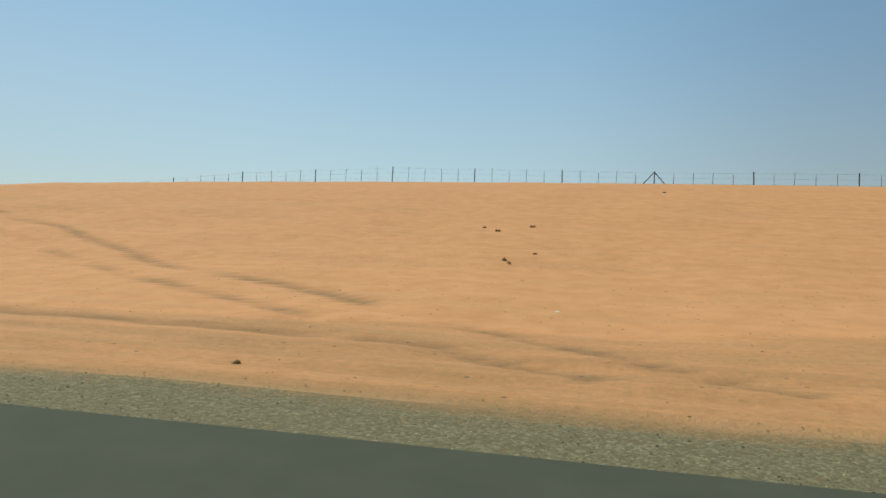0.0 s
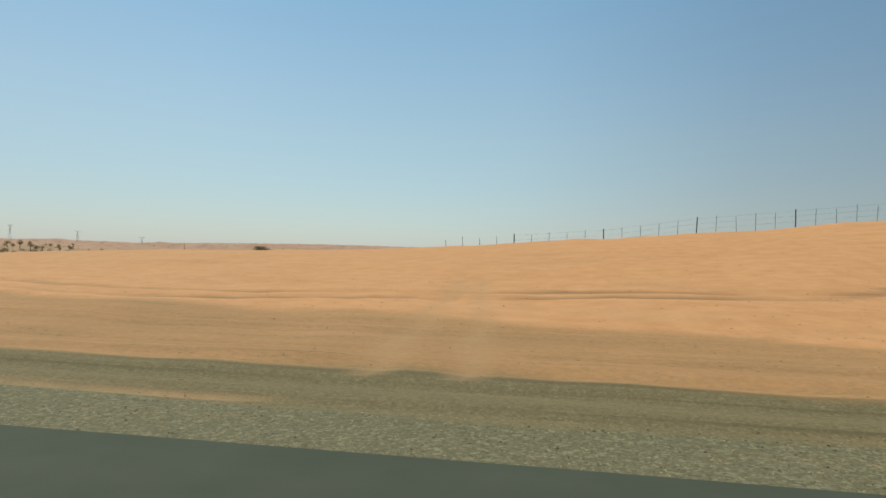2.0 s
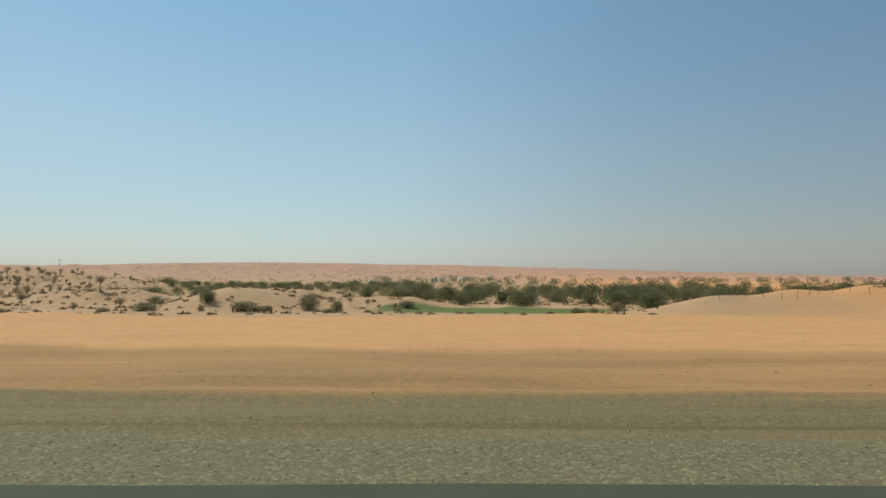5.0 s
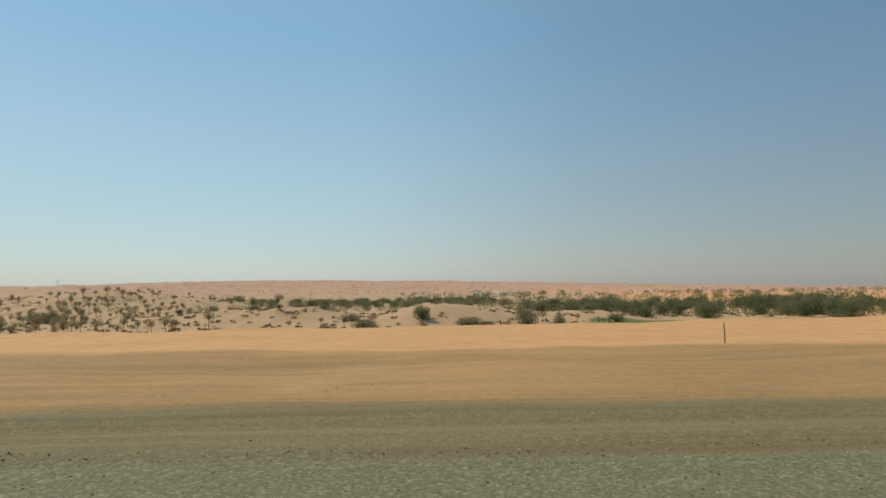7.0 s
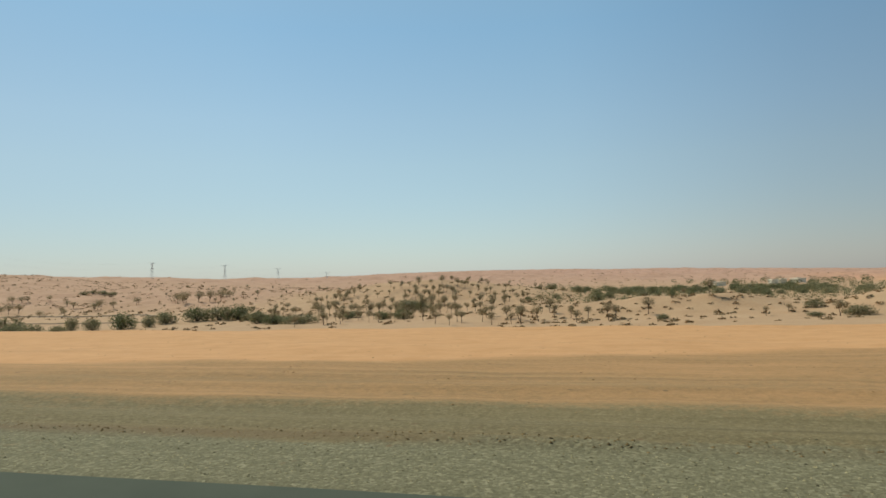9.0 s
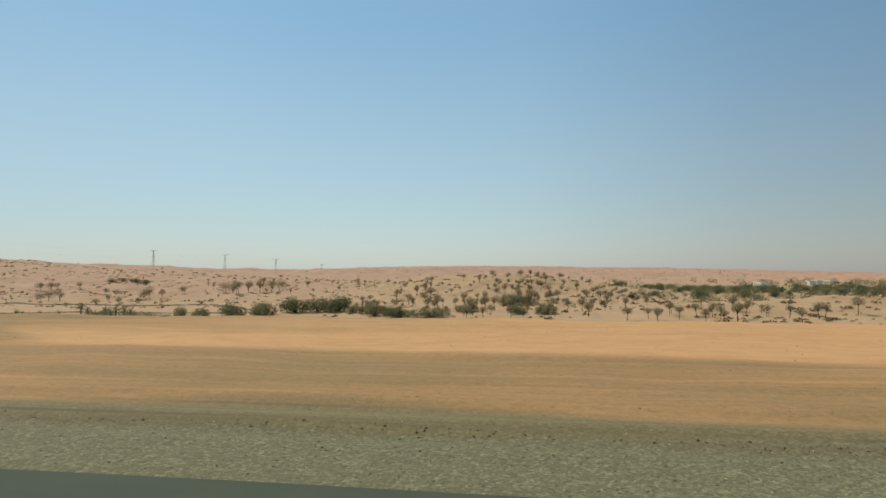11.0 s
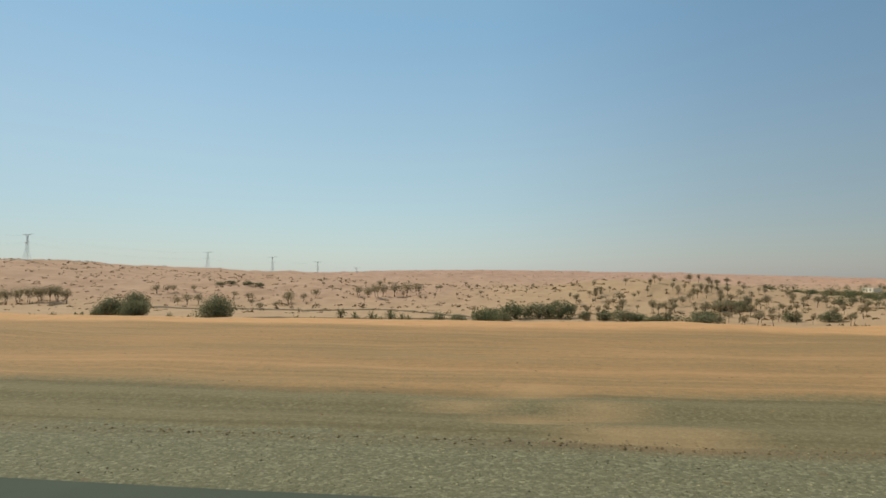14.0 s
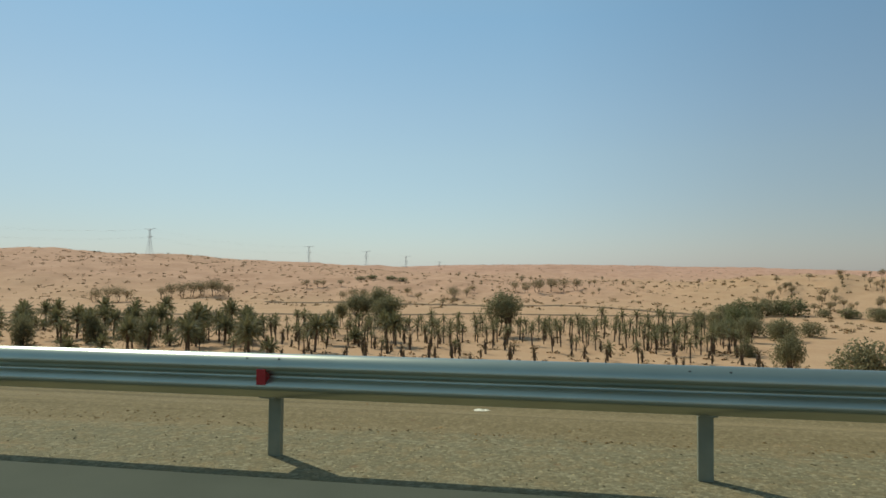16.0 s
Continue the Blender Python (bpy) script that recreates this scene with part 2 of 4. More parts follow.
BROW_K = np.linspace(-700, 120, 821)
BROW_G = np.exp(-0.5 * (np.arange(-15, 16) / 2.6) ** 2)
BROW_S = [np.convolve(np.pad(np.interp(BROW_K, BROW_X, v), 15, "edge"), BROW_G / BROW_G.sum(), "valid") for v in (BROW_Y, BROW_Z)]


def brow(x):
    """Distance and height of the brow at x, smoothed."""
    return np.interp(x, BROW_K, BROW_S[0]), np.interp(x, BROW_K, BROW_S[1])


RIDGE_B, RIDGE_E = [-180, -60, -40, -30, -20, -10, 0, 10, 18, 26, 34, 41, 48, 60, 180], [-8, -8, -8, -4, 0, 5, 9, 11, 10, 6, 3.5, 5, 4, 9, 11]
MOUNDS = [  # x, y, radius along x, radius along y, height
    (-230, 205, 19.5, 15, 5.7), (-275, 223, 18.6, 13, 3.8), (-296, 230, 21, 15, 3.0), (-190, 213, 17, 14, 2.6), (-207, 236, 17.8, 14, 1.5), (-325, 240, 30, 18, 3.4), (-229, 233, 21.5, 13, 4.2),
    (-405, 395, 62, 62, 9.0), (-455, 430, 60, 60, 4.5), (-112, 169, 11, 12, 2.2), (-98, 171, 18, 14, 2.9),
    (-78, 172, 22, 18, 4.0), (-52, 175, 24, 24, 4.4), (-5, 185, 40, 40, 7.5), (-640, 480, 90, 70, 4.0)]


def valley_height(x, y):
    r = np.hypot(x + 270, y)
    b = np.degrees(np.arctan2(-(x + 270), np.maximum(y, 1e-3)))
    low = sstep(-x, 395, 490) * (1 - sstep(y, 225, 325))
    z = -9.6 - 5.7 * low - (2.0 * sstep(-x, 265, 325) + 2.4 * sstep(-x, 345, 410)) * (1 - sstep(y, 325, 440)) * (1 - low) + 0.25 * wobble(x, y, 45, 5)
    for mx, my, rx, ry, h in MOUNDS:
        z = z + h * np.exp(-(((x - mx) / rx) ** 2 + ((y - my) / ry) ** 2)) * (1 + 0.07 * wobble(x, y, 22, 8))
    z = z + 0.5 * sstep(y, 170, 215) * np.maximum(wobble(x, y, 16, 3), 0) * sstep(x, -380, -330)
    # dune hill beyond the wadi, rising towards -x
    top = np.interp(x, [-1500, -1000, -900, -800, -700, -600, -500, -420], [30, 31, 24.5, 16, 8.5, 5, 3, 1])
    foot = np.interp(x, [-1200, -800, -640, -500, -420], [255, 275, 315, 350, 390])
    z = z + top * sstep(y, foot, foot + 260) * (1 + 0.06 * wobble(x, y, 90, 11))
    z = z + sstep(y, foot - 10, foot + 60) * (0.9 * wobble(x, y, 34, 12) + 0.35 * wobble(x, y, 12, 13)) * sstep(x, -380, -480)
    # far red dunes up to the ridge at about two kilometres
    ridge = 1.3 + np.interp(b, RIDGE_B, RIDGE_E) / 1000 * 2050
    far = sstep(r, 620, 2000)
    side = sstep(-x, 330, 620) * sstep(r, 800, 1300)
    base = z * (1 - side) + 6 * side
    zf = base * (1 - far) + (ridge - 3.0) * far
    zf = zf + sstep(r, 700, 1100) * (2.2 * wobble(x, y, 210, 21) + 1.6 * wobble(x, y, 85, 22) + 0.7 * wobble(x, y, 36, 23)) * (1 - 0.4 * far)
    return zf - 40 * sstep(r, 2100, 2700)


def near_relief(x, y):
    """Low ruts and windrows along the verge."""
    ruts = 0.025 * np.sin(y * 5.2 + 0.6 * wobble(x, y, 30, 31)) * sstep(y, 5.0, 5.6) * (1 - sstep(y, 8.5, 10))
    berm = 0.05 * np.exp(-((y - 5.75 - 0.15 * wobble(x, y, 25, 33)) / 0.16) ** 2) * (0.5 + 0.5 * wobble(x, y, 6, 34))
    lumps = 0.05 * wobble(x, y, 7, 35) * sstep(y, 7, 12) + 0.02 * wobble(x, y, 2.2, 36) * sstep(y, 6, 9)
    return ruts + berm + lumps


def height(x, y):
    yb, zb = brow(np.clip(x, -700, 120))
    rise = sstep(y, np.minimum(7.5, yb - 2), yb * 1.12) / sstep(yb, np.minimum(7.5, yb - 2), yb * 1.12)
    up = zb * np.clip(rise, 0, 1) - 0.035 * sstep(y, 3.9, 4.15) + near_relief(x, y) * (1 - sstep(y, 30, 60))
    v = valley_height(x, y)
    dune = sstep(x, -95, -40)
    d = y - yb
    fall = sstep(d, 0, 26 + 95 * dune + 26 * sstep(-x, 500, 540))
    back = zb - np.maximum(d, 0) * (0.10 - 0.06 * dune) - 0.004 * np.maximum(d, 0) ** 2 * (1 - dune) + near_relief(x, y) * (1 - sstep(y, 30, 60))
    return np.where(d <= 0, up, back * (1 - fall) + v * fall)


def axis(stops):
    """Coordinates with a changing step: (start, step) pairs, and the end last."""
    out = []
    for (a, s), (b, _) in zip(stops, stops[1:]):
        out += list(np.linspace(a, b, max(1, round((b - a) / s)), endpoint=False))
    return np.array(out + [stops[-1][0]])


# wheel tracks that bare the sand, and darker furrows on the dune, as lines of x, y
TRACKS = [
    [(-501.0, 19.0), (-500.2, 15.6), (-497.9, 10.2), (-496.3, 7.4), (-495.1, 6.1), (-494.7, 5.75)], [(-499.6, 19.0), (-498.7, 15.4), (-496.2, 10.0), (-494.7, 7.4), (-493.6, 6.2), (-493.0, 5.85)],
    [(-430.5, 8.0), (-429.1, 11.5), (-427.6, 15.6), (-424.7, 20.4)], [(-428.6, 8.2), (-426.5, 14.8), (-423.6, 20.6)], [(-427.1, 8.4), (-425.4, 14.7), (-421.9, 19.0)],
    [(-425.4, 8.0), (-424.4, 11.8), (-423.3, 15.3), (-420.6, 19.9)], [(-396.8, 7.4), (-397.2, 10.8), (-395.8, 12.4)], [(-395.1, 7.6), (-395.0, 9.8), (-394.4, 11.9)]]
MORE_TRACKS = [
    [(-392.6, 7.6), (-393.1, 12.1)], [(-391.6, 8.0), (-392.1, 12.6)], [(-389.7, 7.0), (-389.0, 8.5), (-388.2, 10.0)], [(-70.2, 7.6), (-70.5, 10.5), (-71.2, 20.7)], [(-69.1, 7.6), (-69.6, 13.0), (-70.7, 20.9)],
    [(-272.3, 6.6), (-272.6, 8.4), (-271.7, 14.2)], [(-270.7, 6.3), (-271.2, 9.5), (-270.6, 13.0)], [(-106.5, 9.0), (-108.2, 15.0)], [(-101.1, 8.0), (-101.8, 11.7), (-101.3, 15.6)],
    [(-515.2, 8.4), (-514.3, 13.2)], [(-101.8, 16.7), (-101.9, 13.1), (-101.8, 10.4), (-101.5, 8.6), (-101, 8.2)], [(-103.6, 15.3), (-102.7, 13.2), (-102.8, 11.3)], [(-106.4, 15.3), (-104.9, 11.9), (-104.1, 11.4), (-103.5, 12.1)], [(-224, 6.05), (-221.6, 6.2), (-219.2, 6.8), (-217.5, 8.2)], [(-219.7, 5.8), (-216.4, 5.8), (-212, 5.9)], [(-477.1, 7.6), (-475.0, 5.8)], [(-476.3, 8.6), (-474.4, 5.6)], [(-239.8, 9.5), (-238.4, 14.0)]]
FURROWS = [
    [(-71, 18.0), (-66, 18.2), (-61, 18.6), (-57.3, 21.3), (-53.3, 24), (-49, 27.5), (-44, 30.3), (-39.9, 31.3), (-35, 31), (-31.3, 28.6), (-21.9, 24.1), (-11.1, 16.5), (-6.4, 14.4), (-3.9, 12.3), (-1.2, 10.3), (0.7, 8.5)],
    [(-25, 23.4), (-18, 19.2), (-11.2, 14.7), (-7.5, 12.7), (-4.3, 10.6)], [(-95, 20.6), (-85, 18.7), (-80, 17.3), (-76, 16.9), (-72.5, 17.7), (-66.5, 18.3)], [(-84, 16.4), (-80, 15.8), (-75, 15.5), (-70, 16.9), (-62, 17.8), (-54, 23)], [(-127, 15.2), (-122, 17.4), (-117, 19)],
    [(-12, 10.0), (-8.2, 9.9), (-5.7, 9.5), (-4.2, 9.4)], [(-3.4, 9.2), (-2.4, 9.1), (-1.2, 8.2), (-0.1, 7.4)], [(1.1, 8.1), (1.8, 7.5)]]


def near_line(x, y, line, w):
    """1 on a line of points, falling off over the width w."""
    m = np.zeros_like(x)
    for (x0, y0), (x1, y1) in zip(line, line[1:]):
        box = (x > min(x0, x1) - 3 * w) & (x < max(x0, x1) + 3 * w) & (y > min(y0, y1) - 3 * w) & (y < max(y0, y1) + 3 * w)
        px, py = x[box], y[box]
        u = np.clip(((px - x0) * (x1 - x0) + (py - y0) * (y1 - y0)) / ((x1 - x0) ** 2 + (y1 - y0) ** 2), 0, 1)
        d = np.hypot(px - x0 - u * (x1 - x0), py - y0 - u * (y1 - y0))
        m[box] = np.maximum(m[box], np.exp(-(d / w) ** 4))
    return m


def track_mask(x, y):
    """How much a wheel track has bared the sand at a place."""
    m = np.zeros_like(x)
    for k, line in enumerate(TRACKS + MORE_TRACKS):
        m = np.maximum(m, near_line(x, y, line, 0.18 if k < 2 else 0.24) * (0.6 + 0.4 * sstep(y, 5.9, 7.8) if k < 2 else 1.0 if k < 6 else 0.9 if k < 11 else 0.5))
    seam = 5.95 + 0.1 * wobble(x, y, 22, 61)
    m = np.maximum(m, 0.85 * np.exp(-((y - seam) / 0.08) ** 2) * sstep(x, -170, -150) * sstep(wobble(x, y, 9, 62), -0.3, 0.4))
    return np.clip(m, 0, 1)


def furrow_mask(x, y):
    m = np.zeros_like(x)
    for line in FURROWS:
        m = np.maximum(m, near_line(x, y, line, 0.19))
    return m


def build_ground():
    xs = axis([(-3600, 60), (-1700, 22), (-1000, 6), (-720, 2), (-580, 0.7), (-518, 0.3), (-501, 0.17), (-491, 0.3), (-488, 0.7), (-433, 0.3), (-386, 0.7), (-275, 0.35), (-267, 0.7), (-110, 0.35), (-100, 0.7), (-73, 0.35), (-67, 0.7), (-24, 0.35), (5, 0.7), (40, 1.5), (130, 6), (400, 25), (1500, 80), (3000, 0)])
    ys = axis([(-400, 60), (-60, 12), (-12, 4), (4.0, 0.15), (7.9, 0.2), (12, 0.3), (32, 0.9), (70, 2.5), (240, 4), (420, 7), (700, 13), (1300, 22), (2700, 150), (4600, 0)])
    X, Y = np.meshgrid(xs, ys)
    Z = np.where(Y < 4.2, -0.07, height(X, np.maximum(Y, 4.0))) - 0.04 * track_mask(X, Y) - 0.05 * furrow_mask(X, Y)
    nx, ny = len(xs), len(ys)
    i = np.arange(nx * ny).reshape(ny, nx)
    quads = np.stack([i[:-1, :-1], i[:-1, 1:], i[1:, 1:], i[1:, :-1]], -1).reshape(-1, 4)
    me = bpy.data.meshes.new("ground")
    me.from_pydata(np.stack([X, Y, Z], -1).reshape(-1, 3).tolist(), [], quads.tolist())
    me.polygons.foreach_set("use_smooth", [True] * len(me.polygons))
    yb, zb = brow(np.clip(X, -700, 120))
    R = np.hypot(X + 270, Y)
    lim = np.interp(X, [-560, -540, -515, -505, -480, -450, -430, -400, -385, -300, -270, -200, -150, -120, -100, -70, -35, 0], [11, 11, 11, 10, 8.5, 8.2, 8.0, 6.6, 6.6, 7.6, 8.2, 8.0, 7.2, 7.0, 7.0, 8.0, 7.0, 5.9])
    gravel = 1 - sstep(Y + 0.3 * wobble(X, Y, 14, 74), lim - 0.6, lim + 1.0)
    mixed = np.interp(X, [-560, -440, -430, -300, -200, -120, -60, -20], [.52, .54, .55, .5, .5, .48, .42, .28])
    upto = np.interp(X, [-560, -520, -480, -440, -420, -395, -385, -340, -318, -312, -300, -290, -240, -160, -110, -60], [20, 20, 18, 24, 24, 24, 12, 11, 11, 11, 14, 20, 16, 12, 20, 11])
    mixed = mixed * (1 - 0.75 * np.exp(-((Y - 8.7 - 0.4 * wobble(X, Y, 30, 73)) / 0.9) ** 2) * np.interp(X, [-455, -440, -395, -385], [0, 1, 1, 0]))
    gravel = np.maximum(gravel, mixed * (1 - sstep(Y + 0.9 * wobble(X, Y, 28, 71) + 0.3 * wobble(X, Y, 6, 72), upto - 0.4, upto + 1.0)))
    gravel = np.maximum(gravel, 0.6 * np.interp(X, [-470, -445, -425, -395, -385, -370], [0, 1, 1, 1, .5, 0]) * sstep(Y, 14, 19))
    gravel = gravel * sstep(Y, -30, -14)
    vall = sstep(Y - yb, 3, 25) * sstep(-X + 18 * wobble(X, Y, 40, 75), 50, 125)
    # the haze-paled dune colour takes over with distance
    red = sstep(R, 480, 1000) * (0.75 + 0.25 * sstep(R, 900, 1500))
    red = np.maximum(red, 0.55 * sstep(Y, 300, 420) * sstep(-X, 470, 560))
    dark_line = np.zeros_like(X)
    # windrow: dark clods, with the low ridge's shade put into the colour
    wr = 5.75 + 0.12 * wobble(X, Y, 25, 33)
    dark_line = np.maximum(dark_line, (0.35 + 0.6 * sstep(wobble(X, Y, 9, 79), -0.2, 0.4)) * np.exp(-((Y - wr) / 0.15) ** 2) * sstep(-X, 215, 240) * (1 - sstep(-X, 490, 505)))
    # furrow lines drawn darker than the sand, broken up by noise
    dark_line = np.maximum(dark_line, 0.8 * furrow_mask(X, Y) * sstep(wobble(X, Y, 7, 42), -0.9, 0.1))
    dark_line = np.maximum(dark_line, 0.25 * np.exp(-((Y - 8.6 - 0.5 * wobble(X, Y, 30, 41)) / 0.12) ** 2) * sstep(X, -130, -100))
    grass = sstep(1 - np.hypot((X + 156) / 40, (Y - 192) / 15) + 0.12 * wobble(X, Y, 18, 76), 0.0, 0.15)
    verge = 1 - sstep(Y + 0.2 * wobble(X, Y, 16, 77) + 0.08 * wobble(X, Y, 3, 78), 5.55, 6.15)
    verge = verge * (1 - 0.6 * sstep(-X, 492, 505) * (1 - sstep(-X, 512, 516)) - 0.4 * sstep(-X, 518, 526)) * sstep(Y, -14, -12)
    for name, v in (("gravel", gravel), ("verge", verge), ("valley", vall), ("red", red), ("dark_line", np.clip(dark_line, 0, 1)), ("track", track_mask(X, Y)), ("grass", grass), ("far", 0.8 * sstep(Y, 24, 30))):
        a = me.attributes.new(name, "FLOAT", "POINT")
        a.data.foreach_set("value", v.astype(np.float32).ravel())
    me.materials.append(M_ground)
    return tagged(new("ground", me), "orange desert sand and gravel verge falling to a wadi", "ground", kind="structure")


ground = build_ground()


def build_road():
    xs = np.arange(-760, 121, 2.0)
    edge = 4.46 + 0.03 * wobble(xs, xs * 0, 5, 51) - 0.25 * sstep(-xs, 145, 205)
    bm = bmesh.new()
    rows = []
    for x, e in zip(xs, edge):
        rows.append([bm.verts.new(v) for v in ((x, -12, -0.3), (x, -12, 0.0), (x, e - 0.05, 0.0), (x, e, -0.015), (x, e + 0.02, -0.3))])
    for a, b in zip(rows, rows[1:]):
        for k in range(4):
            bm.faces.new((a[k], b[k], b[k + 1], a[k + 1]))
    me = bpy.data.meshes.new("road")
    bm.normal_update()
    bm.to_mesh(me)
    bm.free()
    me.materials.append(M_asphalt)
    return tagged(new("road", me), "dark grey asphalt highway with a ragged edge", "road", kind="structure")


road = build_road()


# ---- mesh tools ----
class Shape:
    """Collects vertices and faces, then becomes one mesh."""

    def __init__(self):
        self.v, self.f = [], []

    def add(self, verts, faces):
        n = len(self.v)
        self.v += [tuple(p) for p in verts]
        self.f += [tuple(i + n for i in q) for q in faces]
        return self

    def tube(self, pts, radii, n=6, cap=True):
        pts = [Vector(p) for p in pts]
        verts, faces = [], []
        for i, p in enumerate(pts):
            d = (pts[min(i + 1, len(pts) - 1)] - pts[max(i - 1, 0)]).normalized()
            a = d.cross(Vector((0.31, 0.95, 0.1))).normalized()
            b = d.cross(a)
            r = radii[i]
            verts += [p + (a * math.cos(k * 2 * math.pi / n) + b * math.sin(k * 2 * math.pi / n)) * r for k in range(n)]
        for i in range(len(pts) - 1):
            for k in range(n):
                j = (k + 1) % n
                faces.append((i * n + k, i * n + j, (i + 1) * n + j, (i + 1) * n + k))
        if cap:
            faces += [tuple(range(n))[::-1], tuple(range((len(pts) - 1) * n, len(pts) * n))]
        return self.add(verts, faces)

    def beam(self, a, b, w):
        return self.tube([a, b], [w, w], 4)

    def box(self, x0, y0, z0, x1, y1, z1, chamfer=0.0):
        c = chamfer
        v = []
        for z, k in ((z0, 0), (z1 - c, 0), (z1, c)):
            v += [(x0 + k, y0 + k, z), (x1 - k, y0 + k, z), (x1 - k, y1 - k, z), (x0 + k, y1 - k, z)]
        f = [(3, 2, 1, 0), (8, 9, 10, 11)]
        for r in (0, 4):
            f += [(r + i, r + (i + 1) % 4, r + 4 + (i + 1) % 4, r + 4 + i) for i in range(4)]
        return self.add(v, f)

    def leaf(self, p, size, rng, lift=0.0):
        g = rng.normal(size=6).tolist()
        a = Vector(g[:3]).normalized()
        b = a.cross(Vector(g[3:])).normalized()
        p = Vector(p)
        s = size * (0.95 + 0.35 * math.sin(g[0] * 9))
        return self.add([p - a * s, p - b * s * 0.55, p + a * s, p + b * s * 0.55 + Vector((0, 0, lift))], [(0, 1, 2, 3)])

    def mesh(self, name, mat, smooth=False):
        me = bpy.data.meshes.new(name)
        me.from_pydata(self.v, [], self.f)
        if smooth:
            me.polygons.foreach_set("use_smooth", [True] * len(me.polygons))
        me.materials.append(mat)
        me.update()
        return me


def thing(name, label, category, group="", kind=""):
    ob = new(name)
    ob.empty_display_size = 0.3
    return tagged(ob, label, category, group, kind)


def part(name, shape, mat, parent, label="", smooth=False):
    ob = new(name, shape if isinstance(shape, bpy.types.Mesh) else shape.mesh(name, mat, smooth))
    ob.parent = parent
    if label:
        ob["label"] = label
    return ob


def solo(name, shape, mat, label, category, group="", kind="", smooth=False):
    return tagged(new(name, shape.mesh(name, mat, smooth)), label, category, group, kind)


def H(x, y):
    return float(height(np.array([float(x)]), np.array([float(y)]))[0])


class Kind:
    """Variants of one kind of thing; the first use of a variant places it, the next ones are copies."""

    def __init__(self, makers):
        self.makers, self.made = makers, {}

    def put(self, k, x, y, size=1.0, turn=0.0, wide=1.0, sink=0.05, label="", group=""):
        k %= len(self.makers)
        m = pose(x, y, H(x, y) - sink, 0, 0, turn) @ Matrix.Diagonal((size * wide, size * wide, size, 1))
        if k not in self.made:
            self.made[k] = self.makers[k]()
            ob = self.made[k]
            ob.matrix_basis = m
        else:
            src = self.made[k]
            keep = src.matrix_basis.copy()
            src.matrix_basis = Matrix.Identity(4)
            ob = copy_thing(src, m)
            src.matrix_basis = keep
        return tagged(ob, label, "", group)


# dusty leaf colours, lightened further to stand in for haze over distant trees
M_leaf = material("dusty_hazed_leaf", (0.265, 0.235, 0.122), 0.8, var=0.7, scale=0.6, tint=(0.18, 0.178, 0.098), island=0.25, spec=0.2)
M_green = material("green_leaf", (0.185, 0.185, 0.088), 0.8, var=0.7, scale=0.25, tint=(0.135, 0.142, 0.064), island=0.25, spec=0.2)
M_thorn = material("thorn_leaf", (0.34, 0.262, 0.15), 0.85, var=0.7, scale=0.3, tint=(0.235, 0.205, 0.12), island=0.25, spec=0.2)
M_dry = material("dry_leaf", (0.20, 0.15, 0.085), 0.9, var=0.6, scale=2.0, island=0.3, spec=0.1)
M_frond = material("palm_leaf", (0.205, 0.195, 0.09), 0.65, var=0.6, scale=0.7, tint=(0.23, 0.19, 0.095), island=0.25, spec=0.3)
M_bark = material("bark", (0.13, 0.095, 0.065), 0.95, var=0.7, scale=6, bump=0.6, bump_scale=25)
M_steel = material("galvanised_steel", (0.43, 0.46, 0.38), 0.33, metal=0.9, var=0.5, scale=2.0, tint=(0.32, 0.345, 0.29), bump=0.05, bump_scale=60, spec=0.5)
M_post = material("weathered_zinc", (0.29, 0.295, 0.215), 0.6, metal=0.4, var=0.6, scale=5, bump=0.15, bump_scale=40)
M_iron = material("dark_iron", (0.075, 0.07, 0.065), 0.7, metal=0.4, var=0.4, scale=8)
M_red = material("red_reflector", (0.42, 0.02, 0.025), 0.25, spec=0.6, var=0.2, scale=30)
M_pylon = material("pylon_steel", (0.46, 0.48, 0.50), 0.6, metal=0.3, var=0.3, scale=1)
M_stone = material("stone", (0.29, 0.165, 0.062), 0.9, var=0.7, scale=9, island=0.55)
M_clod = material("earth_clod", (0.25, 0.158, 0.062), 0.95, var=0.7, scale=9, island=0.5)
M_pebble = material("pebble", (0.33, 0.265, 0.135), 0.9, var=0.6, scale=9, island=0.75)
M_plastic = material("white_plastic", (0.86, 0.79, 0.58), 0.6, var=0.4, scale=5, tint=(0.76, 0.69, 0.49), bump=0.8, bump_scale=34, spec=0.4)
M_darkrock = material("dark_rock", (0.075, 0.055, 0.038), 0.9, var=0.6, scale=15, bump=0.5, bump_scale=40)
M_rubber = material("rubber", (0.022, 0.022, 0.02), 0.75, var=0.5, scale=12, bump=0.5, bump_scale=30)
M_wood = material("grey_wood", (0.22, 0.17, 0.12), 0.9, var=0.6, scale=5, bump=0.4, bump_scale=30)
M_wall = material("white_plaster", (0.80, 0.73, 0.58), 0.85, var=0.3, scale=0.6, bump=0.2, bump_scale=10)
M_roof = material("flat_roof", (0.45, 0.42, 0.38), 0.9, var=0.4, scale=0.7)
M_glass = material("dark_window", (0.03, 0.035, 0.04), 0.15, spec=0.6)


